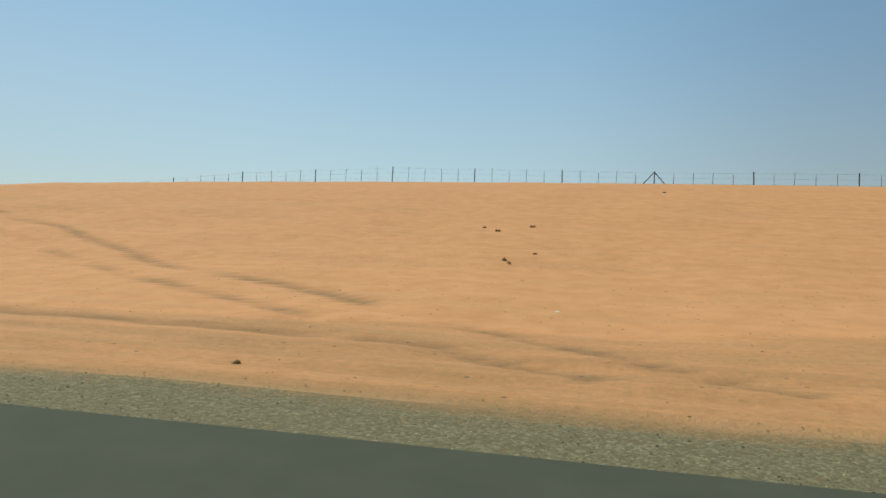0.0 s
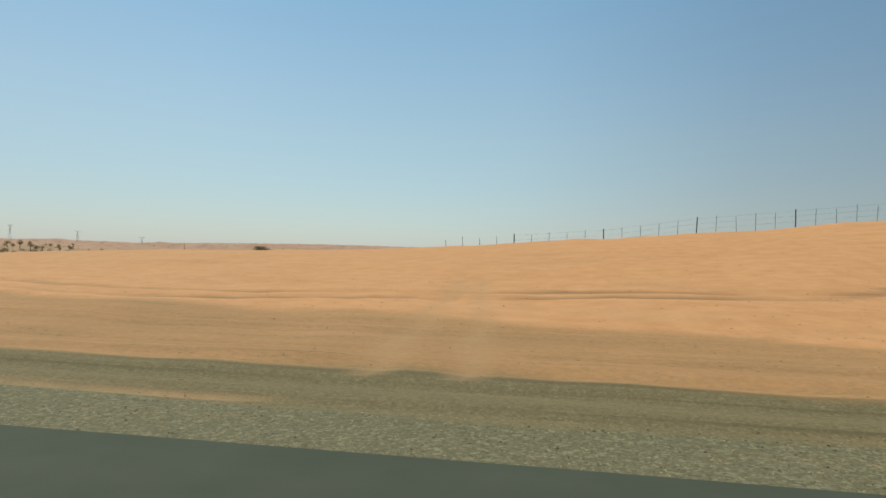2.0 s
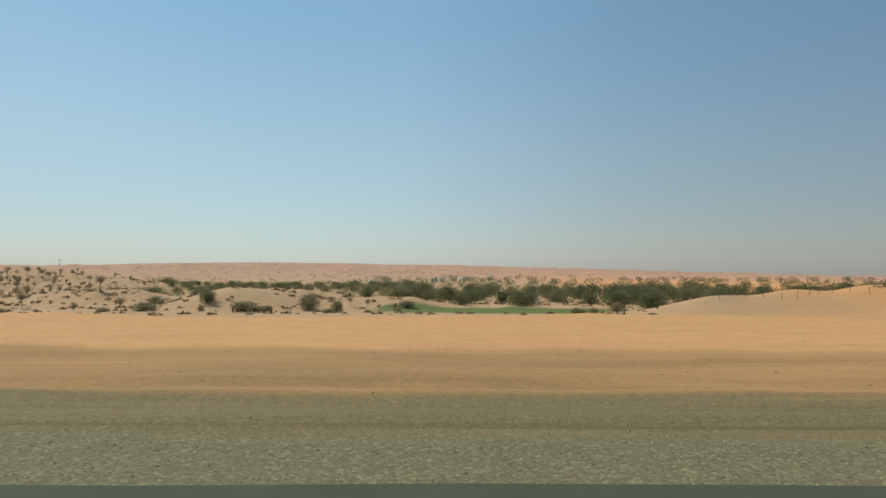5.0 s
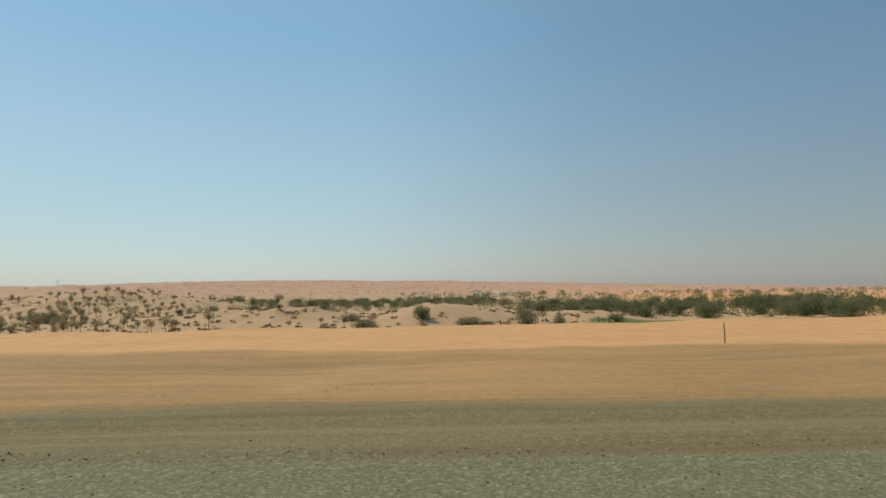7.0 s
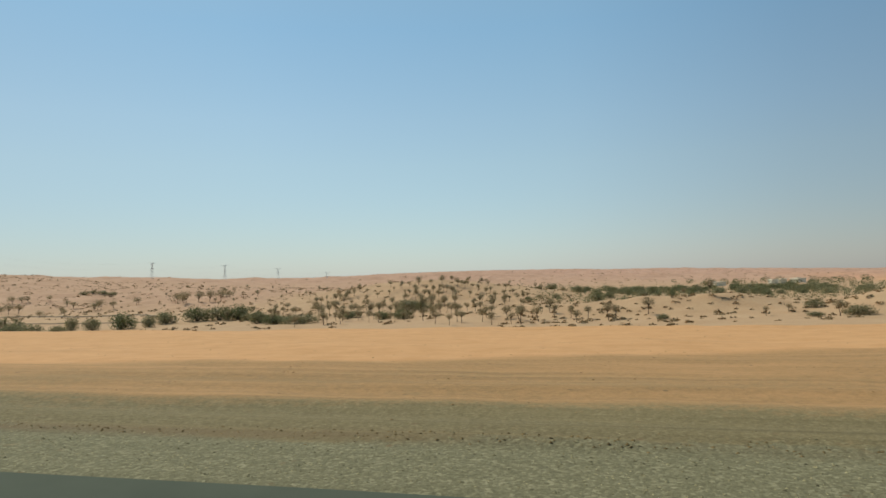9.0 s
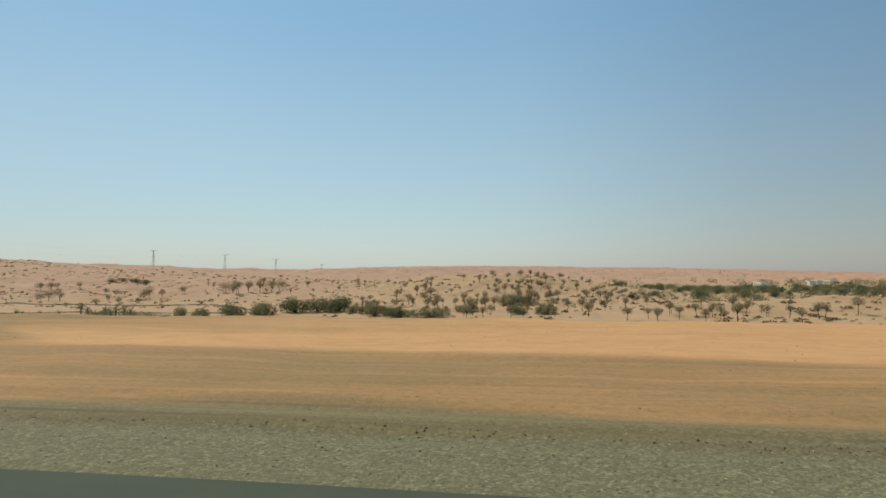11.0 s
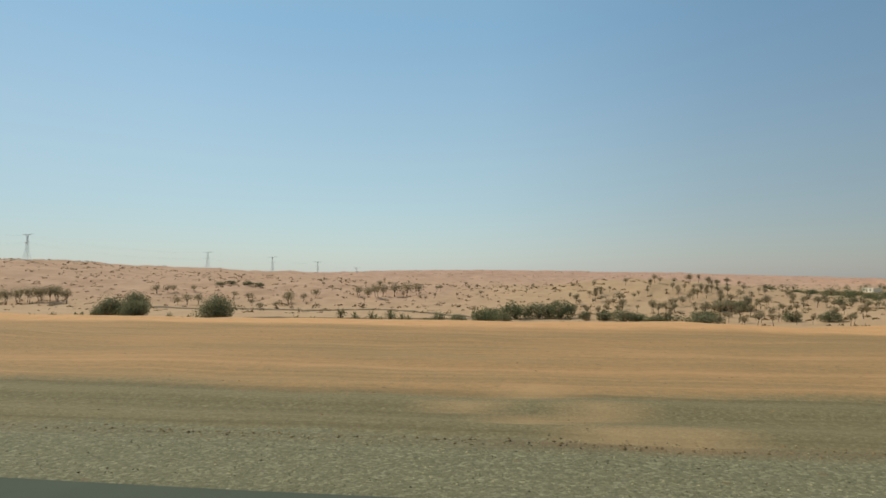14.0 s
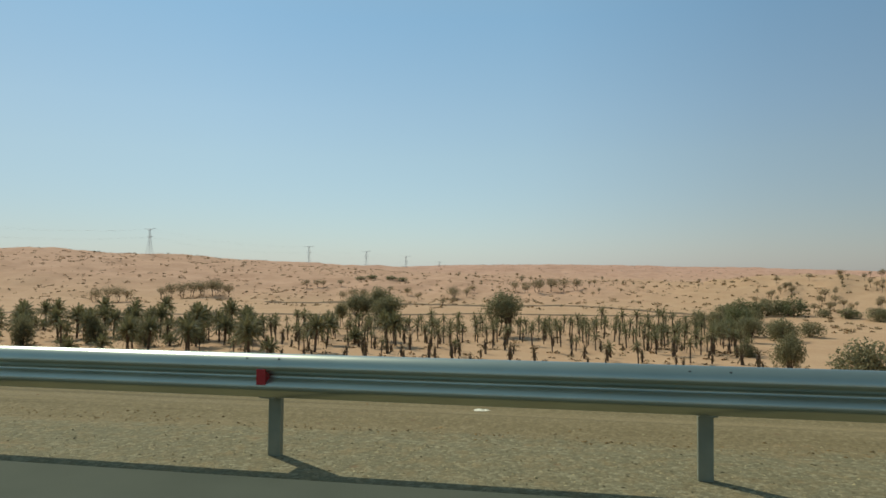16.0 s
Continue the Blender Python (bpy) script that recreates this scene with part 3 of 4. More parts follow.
def let_through(m, share):
    """Light shines through thin leaves: mixes in a translucent share of the same colour."""
    nt = m.node_tree
    b, out = nt.nodes["Principled BSDF"], nt.nodes["Material Output"]
    tr, mx = nt.nodes.new("ShaderNodeBsdfTranslucent"), nt.nodes.new("ShaderNodeMixShader")
    nt.links.new(b.inputs["Base Color"].links[0].from_socket, tr.inputs["Color"])
    mx.inputs["Fac"].default_value = share
    nt.links.new(b.outputs["BSDF"], mx.inputs[1])
    nt.links.new(tr.outputs["BSDF"], mx.inputs[2])
    nt.links.new(mx.outputs["Shader"], out.inputs["Surface"])


for leafy in (M_leaf, M_green, M_thorn, M_dry, M_frond):
    let_through(leafy, 0.45)


# ---- plants ----
def crown_shape(rng, blobs, n, size, inside=0.3):
    """Many small leaf clumps over and inside the lumps of a crown, facing roughly outwards."""
    s, B = Shape(), np.array(blobs)
    vol = (B[:, 3] * B[:, 4] * B[:, 5]) ** 0.7
    c = B[rng.choice(len(B), n, p=vol / vol.sum())]
    d = rng.normal(size=(n, 3))
    d /= np.linalg.norm(d, axis=1)[:, None]
    q = np.where(rng.uniform(size=n) < inside, rng.uniform(0.2, 0.8, n), rng.uniform(0.76, 1.1, n))
    p = c[:, :3] + d * c[:, 3:] * q[:, None]
    p[:, 2] = np.maximum(p[:, 2], 0.05)
    nr = d + 0.75 * rng.normal(size=(n, 3)) + np.array((0, 0, 0.25))
    a = np.cross(nr, rng.normal(size=(n, 3)))
    a /= np.linalg.norm(a, axis=1)[:, None]
    b = np.cross(nr, a)
    b /= np.linalg.norm(b, axis=1)[:, None]
    k = (size * rng.uniform(0.6, 1.35, n))[:, None]
    v = np.stack([p - a * k, p - b * k * 0.6, p + a * k, p + b * k * 0.6], 1)
    s.v = v.reshape(-1, 3).tolist()
    s.f = np.arange(4 * n).reshape(-1, 4).tolist()
    return s


def make_tree(seed, tall, width, leaves, mat, name, label, group, clear=0.35, stems=1, leaf_size=0.3, lumps=7, low=0.6, high=0.86, lump=0.2, girth=0.03):
    """A tapered trunk with limbs, and a crown of many small leaf clumps in uneven lumps."""
    def make():
        rng = np.random.RandomState(seed)
        ob = thing(name, label, name.replace("_", " "), group)
        wood, blobs = Shape(), []
        for st in range(stems):
            base = Vector((rng.uniform(-1, 1), rng.uniform(-1, 1), 0)) * (0.12 * width if stems > 1 else 0)
            fork = base + Vector((rng.uniform(-.08, .08) * tall, rng.uniform(-.08, .08) * tall, tall * clear))
            r = girth * tall / math.sqrt(stems)
            wood.tube([base - Vector((0, 0, 0.2)), base.lerp(fork, 0.5) + Vector((rng.uniform(-.04, .04), 0, 0)) * tall, fork], [r * 1.3, r, r * 0.8], 6)
            m = max(2, lumps // stems)
            for k in range(m):
                a = k * 2.4 + rng.uniform(-.5, .5)
                u = ((k + .5) / m) ** 0.5
                q = u * width * (0.5 - lump)
                z = tall * (low + (high - low) * math.sqrt(max(0, 1 - (0.92 * u) ** 2)) * rng.uniform(.75, 1.05))
                tip = Vector((base.x * .5 + math.cos(a) * q, base.y * .5 + math.sin(a) * q, z))
                mid = fork.lerp(tip, 0.55) + Vector((0, 0, 0.02 * tall))
                wood.tube([fork, mid, tip], [r * 0.6, r * 0.38, r * 0.15], 5)
                br = width * lump * rng.uniform(0.8, 1.2)
                blobs.append((tip.x, tip.y, tip.z, br, br, br * .85))
                if low >= 0.4:
                    blobs.append((tip.x * .75, tip.y * .75, tip.z - .12 * tall, br * .95, br * .95, br * .8))
                if low < 0.4:
                    blobs.append((tip.x, tip.y, tip.z * .5, br, br, tip.z * .5))
        part("trunk", wood, M_bark, ob, "", True)
        part("crown", crown_shape(rng, blobs, leaves, leaf_size), mat, ob)
        return ob
    return make


def make_bush(seed, tall, width, leaves, mat, label, group, leaf_size=0.2):
    def make():
        rng = np.random.RandomState(seed)
        ob = thing("bush", label, "bush", group)
        wood, blobs = Shape(), []
        for k in range(11):
            a, u = k * 2.4 + rng.uniform(-.4, .4), math.sqrt((k + .5) / 11)
            q = u * width * 0.36
            z = tall * (0.30 + 0.42 * math.sqrt(1 - u * u) * rng.uniform(.7, 1.15))
            br = width * rng.uniform(.12, .19)
            blobs.append((math.cos(a) * q, math.sin(a) * q, z, br, br, tall * rng.uniform(.2, .28)))
            blobs.append((math.cos(a) * q * .95, math.sin(a) * q * .95, z * .5, br * .95, br * .95, z * .5))
            wood.tube([(0, 0, -.1), (math.cos(a) * q * .5, math.sin(a) * q * .5, z * .6), blobs[-2][:3]], [.02 * tall, .015 * tall, .006 * tall], 5)
        part("trunk", wood, M_bark, ob, "", True)
        part("crown", crown_shape(rng, blobs, leaves, leaf_size), mat, ob)
        return ob
    return make


def frond(s, rng, base, az, rise, length, droop, leaflets, width, leaf_w=0.09):
    """One arching palm frond: a midrib and thin leaflets on both sides."""
    d = Vector((math.cos(az), math.sin(az), 0))
    side = Vector((-d.y, d.x, 0))
    pts = []
    for i in range(8):
        u = i / 7
        pts.append(base + d * (length * u * math.cos(rise) * (1 - 0.12 * u)) + Vector((0, 0, length * (math.sin(rise) * u - droop * u * u))))
    s.tube(pts, [0.045 * (1 - 0.8 * i / 7) + 0.008 for i in range(8)], 3, False)
    for k in range(leaflets):
        u = 0.15 + 0.83 * k / (leaflets - 1)
        i = min(int(u * 7), 6)
        p = pts[i].lerp(pts[i + 1], u * 7 - i)
        t = (pts[i + 1] - pts[i]).normalized()
        w = width * (1 - 0.55 * abs(u - 0.45) / 0.55) * rng.uniform(0.75, 1.15)
        for sg in (-1, 1):
            tip = p + side * sg * w * 0.72 + t * w * 0.55 + Vector((0, 0, w * rng.uniform(-.85, .1)))
            s.add([p - t * leaf_w, p + t * leaf_w, tip], [(0, 1, 2)])


def make_palm(seed, tall, fronds, length, green, skirt, label, group, leaflets=12, girth=0.27, steep=(80, -15), name="date_palm"):
    """A date palm: trunk rough with old leaf bases, arching fronds and a skirt of dead ones."""
    def make():
        rng = np.random.RandomState(seed)
        ob = thing(name, label, "palm tree", group)
        lean = Vector((rng.uniform(-.07, .07), rng.uniform(-.07, .07), 1))
        top = lean * tall
        wood = Shape()
        n = 9
        wood.tube([lean * (tall * i / n) + Vector((0, 0, -0.2 if i == 0 else 0)) for i in range(n + 1)],
                  [girth * (1.0 if i % 2 else 0.8) * (0.95 + 0.3 * (i / n) ** 3) for i in range(n + 1)], 7)
        for k in range(int(16 * tall)):
            u, a = rng.uniform(.15, 1), rng.uniform(0, 6.283)
            o = Vector((math.cos(a), math.sin(a), 0))
            c, sd = lean * (tall * u) + o * girth * .8, Vector((-o.y, o.x, 0)) * .06
            wood.add([c - sd, c + sd, c + o * (.12 + .12 * u) + Vector((0, 0, .22))], [(0, 1, 2)])
        part("trunk", wood, M_bark, ob)
        s = Shape()
        for k in range(fronds):
            u = ((k + 0.5) / fronds) ** 0.85
            frond(s, rng, top + Vector((0, 0, rng.uniform(-.15, .1))), k * 2.4 + rng.uniform(-.3, .3), math.radians(steep[0] + (steep[1] - steep[0]) * u + rng.uniform(-9, 9)),
                  length * rng.uniform(.85, 1.1), 0.16 + 0.34 * u, leaflets, 0.2 * length, .035 * length)
        part("crown", s, M_frond if green else M_dry, ob, "" if green else "dried brown palm fronds")
        if skirt:
            s = Shape()
            for k in range(skirt):
                frond(s, rng, top - Vector((0, 0, 0.2)), k * 2.4 + rng.uniform(-.5, .5), math.radians(rng.uniform(-60, -15)), length * rng.uniform(.5, .8), 0.5, 8, 0.4)
            part("dead_fronds", s, M_dry, ob, "hanging dried brown fronds")
        return ob
    return make


KNOLL = "thorn trees on the sandy knoll"
thorn = Kind([make_tree(100 + k, 5.0, 3.7 + 0.5 * (k % 3), 620, M_thorn, "thorn_tree", "small dusty green thorn tree with a rounded crown on sand", KNOLL, 0.42, 1 + k % 2, 0.125, 10, 0.52 - .02 * k, 0.85, .185, .017) for k in range(5)])
slope_tree = Kind([make_tree(110 + k, 5.0, 5.0 + .5 * k, 900, M_thorn, "thorn_tree", "bushy grey-green thorn tree in a clump on the dune slope", "thorn trees on the dune slope", .25, 2, .13, 11, .42, .8, .23, .018) for k in range(3)])
forest = Kind([make_tree(130 + k, 7.0, 9.0 + k, 2300, M_green if k != 2 else M_leaf, "forest_tree", "dense dark green tree in the plantation of the wadi", "plantation trees", 0.15, 2, 0.23, 16, .3, .84, .2) for k in range(4)])
shade = Kind([make_tree(150 + k, 9.3, 10.0, 6500, M_leaf, "shade_tree", "large dusty green tree with a rounded crown above the palms", "large trees in the grove", 0.3, 3, 0.17, 21, .45, .84, .19) for k in range(3)])
tall_bush = Kind([make_bush(190 + k, 7.0, 9.0, 4200, M_leaf, "tall dense dusty green tamarisk bush beside the palms", "tall bushes", 0.2) for k in range(2)])
bush = Kind([make_bush(170 + k, 3.2, 5.5, 2200, M_green if k == 1 else M_leaf, "rounded dusty green bush growing on pale sand", "bushes in the wadi", .12) for k in range(4)])
GROVE = "date palms of the grove"
palm = Kind([make_palm(200 + k, 4.6 + 0.7 * k, 44, 3.9, True, 9, "date palm with full green fronds in the sandy grove", GROVE, 16, .3) for k in range(3)]
            + [make_palm(210 + k, 3.8 + 0.5 * k, 19, 2.5, True, 4, "thin date palm with sparse fronds and a brown skirt", GROVE, 10, .19, (76, -12)) for k in range(4)]
            + [make_palm(230 + k, .9 + .5 * k, 34, 3.2, True, 6, "young date palm with fronds arching to the ground", GROVE, 14, .3, (84, 5)) for k in range(2)])
stub = Kind([make_palm(220 + k, 1.2 + 0.5 * k, 8, 1.0, False, 3, "stunted dried palm stump with a few brown fronds", "palm stumps", 7, .2, (85, 30), "palm_stump") for k in range(2)])

rng = np.random.RandomState(7)


def scatter(n, x0, x1, y0, y1, ok=None, gap=0.0):
    out = []
    tries = 0
    while len(out) < n and tries < n * 40:
        tries += 1
        x, y = rng.uniform(x0, x1), rng.uniform(y0, y1)
        if (ok is None or ok(x, y)) and (gap == 0 or all((x - a) ** 2 + (y - b) ** 2 > gap * gap for a, b in out)):
            out.append((x, y))
    return out


def clump(x, y, width, tall):
    """A bush of a given width and height."""
    s = tall / 2.9
    bush.put(int(-x * 3 - y), x, y, s, x * 7, width / (4.3 * s), 0.1)


def thorns(rows):
    """Thorn trees as (x, y, height)."""
    for x, y, h in rows:
        thorn.put(int(-x + y), x, y, h / 5.0, -x * 7 + y, 1.0 + 0.12 * math.sin(x * 3.1))


# trees and bushes on the pale mounds near the road
thorns(((-310, 204, 5.4), (-308, 205, 4.6), (-299, 208, 5.6), (-281, 219, 5.4), (-257, 182, 4.4), (-328, 222, 5), (-335, 204, 4.8), (-346, 203, 4.4), (-321, 212, 4.2), (-288, 226, 3.2),
        (-204, 193, 3.5), (-199, 195, 3.2), (-194, 194, 2.7), (-272, 187, 2.8), (-132, 166, 4), (-190, 186, 2.2), (-318, 191, 4), (-265, 196, 2.6)))
for row in ((-252, 185, 6.2, 2.5), (-237, 190, 5, 4), (-225, 183, 6.6, 2.7), (-220, 184, 4.4, 1.5), (-209, 188, 6.0, 4.4), (-201, 185, 3.2, 3.3), (-203, 183, 3, 1.2), (-183, 195, 4.8, 2.4), (-257, 204, 4.5, 2.4), (-141, 166, 4, 2.2),
            (-137, 168, 2.7, 2), (-129, 179, 3.5, 2.3), (-125, 161, 2.3, 1), (-296, 193, 3.5, 1.4), (-87, 41, 1.0, .38), (-262, 183, 4, 1.2)):
    clump(*row)
for x, y in ((-227, 180), (-224, 181), (-221, 179), (-217, 180), (-130, 167)):
    stub.put(int(-x), x, y, 0.75, -x * 9)

# the row of bushes along the foot of the knoll
for row in ((-503, 195, 8, 5.3), (-496, 194, 6, 4.8), (-488, 196, 6, 4.4), (-509, 190, 6, 5.2), (-511, 227, 5, 5.6), (-505, 231, 6, 5), (-497, 238, 10, 6.4), (-491, 246, 6, 4.8), (-496, 264, 9, 5.4), (-488, 275, 12, 6.4), (-479, 278, 11, 6.2), (-471, 280, 13, 6.6), (-462, 272, 5, 3.4), (-455, 268, 7, 3.8),
            (-449, 259, 8, 5), (-444, 263, 8, 3.6), (-437, 250, 11, 3.6), (-424, 246, 14, 3.6), (-402, 311, 11, 5), (-395, 309, 9, 4.6), (-417, 278, 11, 3), (-394, 253, 7, 3.4), (-384, 247, 7, 3.6)):
    clump(*row)
for x, y, s, w in ((-612, 206, 1.24, .95), (-602, 202, 1.16, 1.0), (-607, 211, 1.34, .8), (-619, 208, .85, .65), (-565, 181, 1.34, .95)):
    shade.put(int(-x), x, y, s, -x * 11, w, 0.5)
# thorn trees over the knoll and its foot
thorns(((-466, 304, 4.2), (-464, 309, 4.2), (-431, 269, 4.1), (-433, 282, 6.4), (-414, 255, 4.4), (-411, 254, 6.2), (-430, 286, 6.5), (-413, 265, 4), (-433, 300, 6.7), (-404, 253, 4.7), (-396, 243, 5), (-416, 280, 6.7), (-446, 331, 4.3), (-453, 347, 5.8),
        (-443, 334, 7.2), (-455, 358, 4.6), (-384, 232, 4.3), (-410, 284, 6.8), (-423, 313, 6.3), (-406, 283, 6.7), (-412, 300, 6), (-360, 202, 4.4), (-370, 224, 5.3), (-353, 191, 3.8), (-414, 312, 4.5), (-419, 327, 4.1), (-354, 205, 3.7), (-352, 202, 4), (-341, 191, 4.4), (-394, 307, 7)))
thorns(((-400, 326, 6.9), (-408, 345, 6.7), (-392, 315, 7), (-347, 215, 4.5), (-395, 330, 5.8), (-336, 194, 3.7), (-346, 219, 3.8), (-385, 313, 6.5), (-333, 192, 5.7), (-340, 212, 4.8), (-382, 321, 6.1), (-336, 209, 4.7), (-330, 206, 5.3), (-369, 316, 5.4), (-370, 326, 5),
        (-326, 214, 4.7), (-366, 338, 4.6), (-358, 332, 3.4), (-321, 218, 2.9), (-316, 209, 4.2), (-396, 344, 5.4), (-405, 350, 4.9), (-387, 345, 5.3), (-411, 337, 5.4), (-416, 331, 4.7), (-404, 300, 5.9), (-416, 286, 5.3), (-462, 343, 5.8), (-472, 330, 4.6), (-377, 262, 5), (-364, 250, 4.4)))
thorns(((-426, 364, 3.2), (-424, 370, 3.3), (-414, 364, 5.1), (-422, 380, 3.3), (-419, 388, 5.6), (-408, 365, 4.5), (-404, 364, 3.8), (-410, 382, 4.6), (-403, 380, 6.2), (-398, 362, 4.4), (-396, 362, 5), (-393, 364, 3.8), (-394, 378, 6), (-398, 382, 5), (-392, 380, 3.9), (-389, 382, 3.9),
        (-385, 377, 3.2), (-427, 359, 3.2), (-444, 371, 3.3), (-449, 364, 4.6), (-487, 389, 2.9), (-540, 422, 4.9), (-432, 354, 3.2), (-418, 358, 3.2), (-435, 346, 3.8), (-452, 361, 4.6), (-373, 365, 3.7), (-364, 352, 3.6)))
for x, y in scatter(85, -475, -335, 225, 400, lambda x, y: ((x + 408) / 72) ** 2 + ((y - 310) / 92) ** 2 < 1, 5.5):
    thorn.put(rng.randint(5), x, y, rng.uniform(.6, 1.15), rng.uniform(0, 360), rng.uniform(.85, 1.15))
for x, y in scatter(30, -400, -335, 290, 420, None, 5):
    thorn.put(rng.randint(5), x, y, rng.uniform(.6, 1.0), rng.uniform(0, 360), rng.uniform(.85, 1.15))

# clumps of trees on the slope of the far dune
for x, y, s in ((-706, 390, 1.2), (-700, 392, 1.0), (-662, 345, 1.3), (-657, 347, 1.2), (-667, 344, 1.1), (-606, 366, 1.0), (-607, 389, 1.1), (-611, 356, 1.1), (-608, 312, .8), (-606, 327, .8),
                (-584, 398, 1.3), (-577, 394, 1.4), (-571, 388, 1.6), (-570, 402, 1.5), (-564, 405, 1.6), (-557, 406, 1.6), (-550, 404, 1.4), (-697, 394, 1.0), (-691, 407, .9)):
    slope_tree.put(int(-x), x, y, s * 1.05, x * 3, 1.12)
for x, y, s in ((-781, 305, 1.4), (-776, 308, 1.6), (-770, 307, 1.6), (-766, 309, 1.3), (-759, 334, 1.7), (-755, 338, 1.8), (-751, 342, 1.9), (-746, 343, 1.8), (-741, 344, 1.8), (-737, 345, 1.6),
                (-732, 346, 1.5), (-763, 333, 1.4), (-743, 352, 1.7), (-629, 350, .8), (-613, 362, 1.4), (-585, 455, 1.0), (-752, 352, 1.4), (-640, 372, 1.0), (-652, 380, .9)):
    slope_tree.put(int(-x), x, y, s * 1.05, x * 3, 1.12)
for x, y in ((-687, 434), (-680, 435), (-665, 427), (-658, 428)):
    bush.put(int(-x), x, y, .9, x, 1.7)
for x, y in scatter(26, -640, -440, 360, 520, None, 8):
    thorn.put(rng.randint(5), x, y, rng.uniform(.5, .9), rng.uniform(0, 360))

# plantation
def wooded(x, y):
    return y > (216 if x < -182 else 209 if x < -128 else 186 if x < -100 else 192) and x > -205 + (y - 222) * 0.12


for x, y in scatter(265, -215, 200, 183, 330, wooded, 5.6):
    forest.put(rng.randint(4), x, y, rng.uniform(.55, .9), rng.uniform(0, 360), rng.uniform(1.0, 1.35), .3)
for x, y in scatter(90, -400, -190, 330, 520, lambda x, y: abs(y - (400 + 0.25 * (x + 300))) < 70 and not ((x + 405) / 70) ** 2 + ((y - 380) / 80) ** 2 < 1, 8):
    forest.put(rng.randint(4), x, y, rng.uniform(.35, .65), rng.uniform(0, 360), rng.uniform(1.2, 1.7), .3)
far_woods = Shape()
for x, y in scatter(330, -260, 420, 330, 760, lambda x, y: y > 330 + 0.6 * max(0, -x - 150) and rng.uniform() < 1.2 - (y - 330) / 500, 9):
    z, q = H(x, y), rng.uniform(1.7, 2.8)
    for k in range(190):
        d = Vector(rng.normal(size=3)).normalized() * rng.uniform(.7, 1.05)
        far_woods.leaf((x + d.x * q * 1.4, y + d.y * q * 1.4, z + q * (.9 + d.z)), 0.3, rng)
under = Shape()
for x, y in scatter(420, -205, 220, 186, 335, wooded, 4):
    z, q = H(x, y), rng.uniform(1.2, 2.6)
    for k in range(90):
        d = Vector(rng.normal(size=3)).normalized() * rng.uniform(.7, 1.05)
        under.leaf((x + d.x * q * 1.5, y + d.y * q * 1.5, z + q * (.9 + d.z)), 0.27, rng)
solo("undergrowth", under, M_green, "green undergrowth between the plantation trees", "undergrowth", kind="stuff")
thicket = Shape()
for x, y in scatter(340, -405, -185, 250, 470, lambda x, y: y > 262 + 0.35 * max(0, -300 - x) and ((x + 405) / 62) ** 2 + ((y - 380) / 90) ** 2 > 1 and math.sin(x * .06 + 1) + math.sin(y * .07 + x * .03) > -0.5, 5):
    z, q = H(x, y), rng.uniform(.9, 2.6)
    for k in range(80):
        d = Vector(rng.normal(size=3)).normalized() * rng.uniform(.6, 1.05)
        thicket.leaf((x + d.x * q * 1.3, y + d.y * q * 1.3, z + q * (.9 + d.z)), 0.26, rng)
solo("wadi_thicket", thicket, M_leaf, "low dense green thicket behind the sand mounds", "thicket", kind="stuff")
solo("far_woods", far_woods, M_green, "dense green plantation trees filling the wadi", "woods", kind="stuff")

# palm grove below the embankment
for x, y in scatter(100, -740, -585, 122, 200, lambda x, y: y < 158 - (x + 585) * 0.6, 4.6):
    u = rng.uniform()
    palm.put(rng.randint(3) if u < .6 else 7 + rng.randint(2) if u < .9 else 3 + rng.randint(4), x, y, rng.uniform(.78, 1.08), rng.uniform(0, 360))
for x, y in scatter(200, -640, -510, 134, 203, lambda x, y: rng.uniform() < (.15 if y < 148 else .5 if y < 158 else 1.0), 3.3):
    palm.put(3 + rng.randint(4), x, y, rng.uniform(.66, .94), rng.uniform(0, 360))
for x, y in scatter(24, -534, -510, 150, 190, None, 3):
    palm.put(3 + rng.randint(4), x, y, rng.uniform(.62, .82), rng.uniform(0, 360), 1.15)
for x, y in scatter(75, -615, -514, 120, 160, None, 3.6):
    stub.put(rng.randint(2), x, y, rng.uniform(.8, 1.6), rng.uniform(0, 360))
for x, y, s, w in ((-506, 108, 1.2, 1.1), (-513, 150, .5, 1.1), (-508, 196, .8, .8), (-497, 186, .9, 1.1),
                   (-684, 142, 1.2, .7), (-668, 136, 1.1, .6), (-640, 140, .9, .6), (-692, 133, 1.0, .8), (-655, 143, 1.0, .7), (-622, 152, .8, .7), (-700, 146, 1.2, .8), (-652, 152, .95, .75), (-633, 149, .7, .9)):
    tall_bush.put(int(-x), x, y, s, x * 7, w, 0.3)
for k, (x, y) in enumerate(((-517, 207), (-520, 212), (-523, 209), (-524, 214), (-527, 208), (-530, 213), (-534, 210), (-540, 214))):
    palm.put(3 + k % 4, x, y, .98 + .06 * (k % 3), k * 77)
shade.put(1, -515, 112, .85, 40, .7)
shade.put(2, -507, 178, .7, 140, 1.0)
shade.put(0, -514, 172, .6, 70, .9)


def tufts(name, places, size, leaves, mat, label):
    s = Shape()
    zs = height(np.array([p[0] for p in places]), np.array([p[1] for p in places]))
    for (x, y), z in zip(places, zs):
        q = size * rng.uniform(0.5, 1.3)
        for k in range(leaves):
            a, r = rng.uniform(0, 6.283), rng.uniform(0, 1) ** 0.6 * q
            s.leaf((x + math.cos(a) * r, y + math.sin(a) * r, z + q * rng.uniform(0.05, 0.65) * (1.1 - r / q)), q * 0.34, rng)
    return solo(name, s, mat, label, "shrubs", kind="stuff")


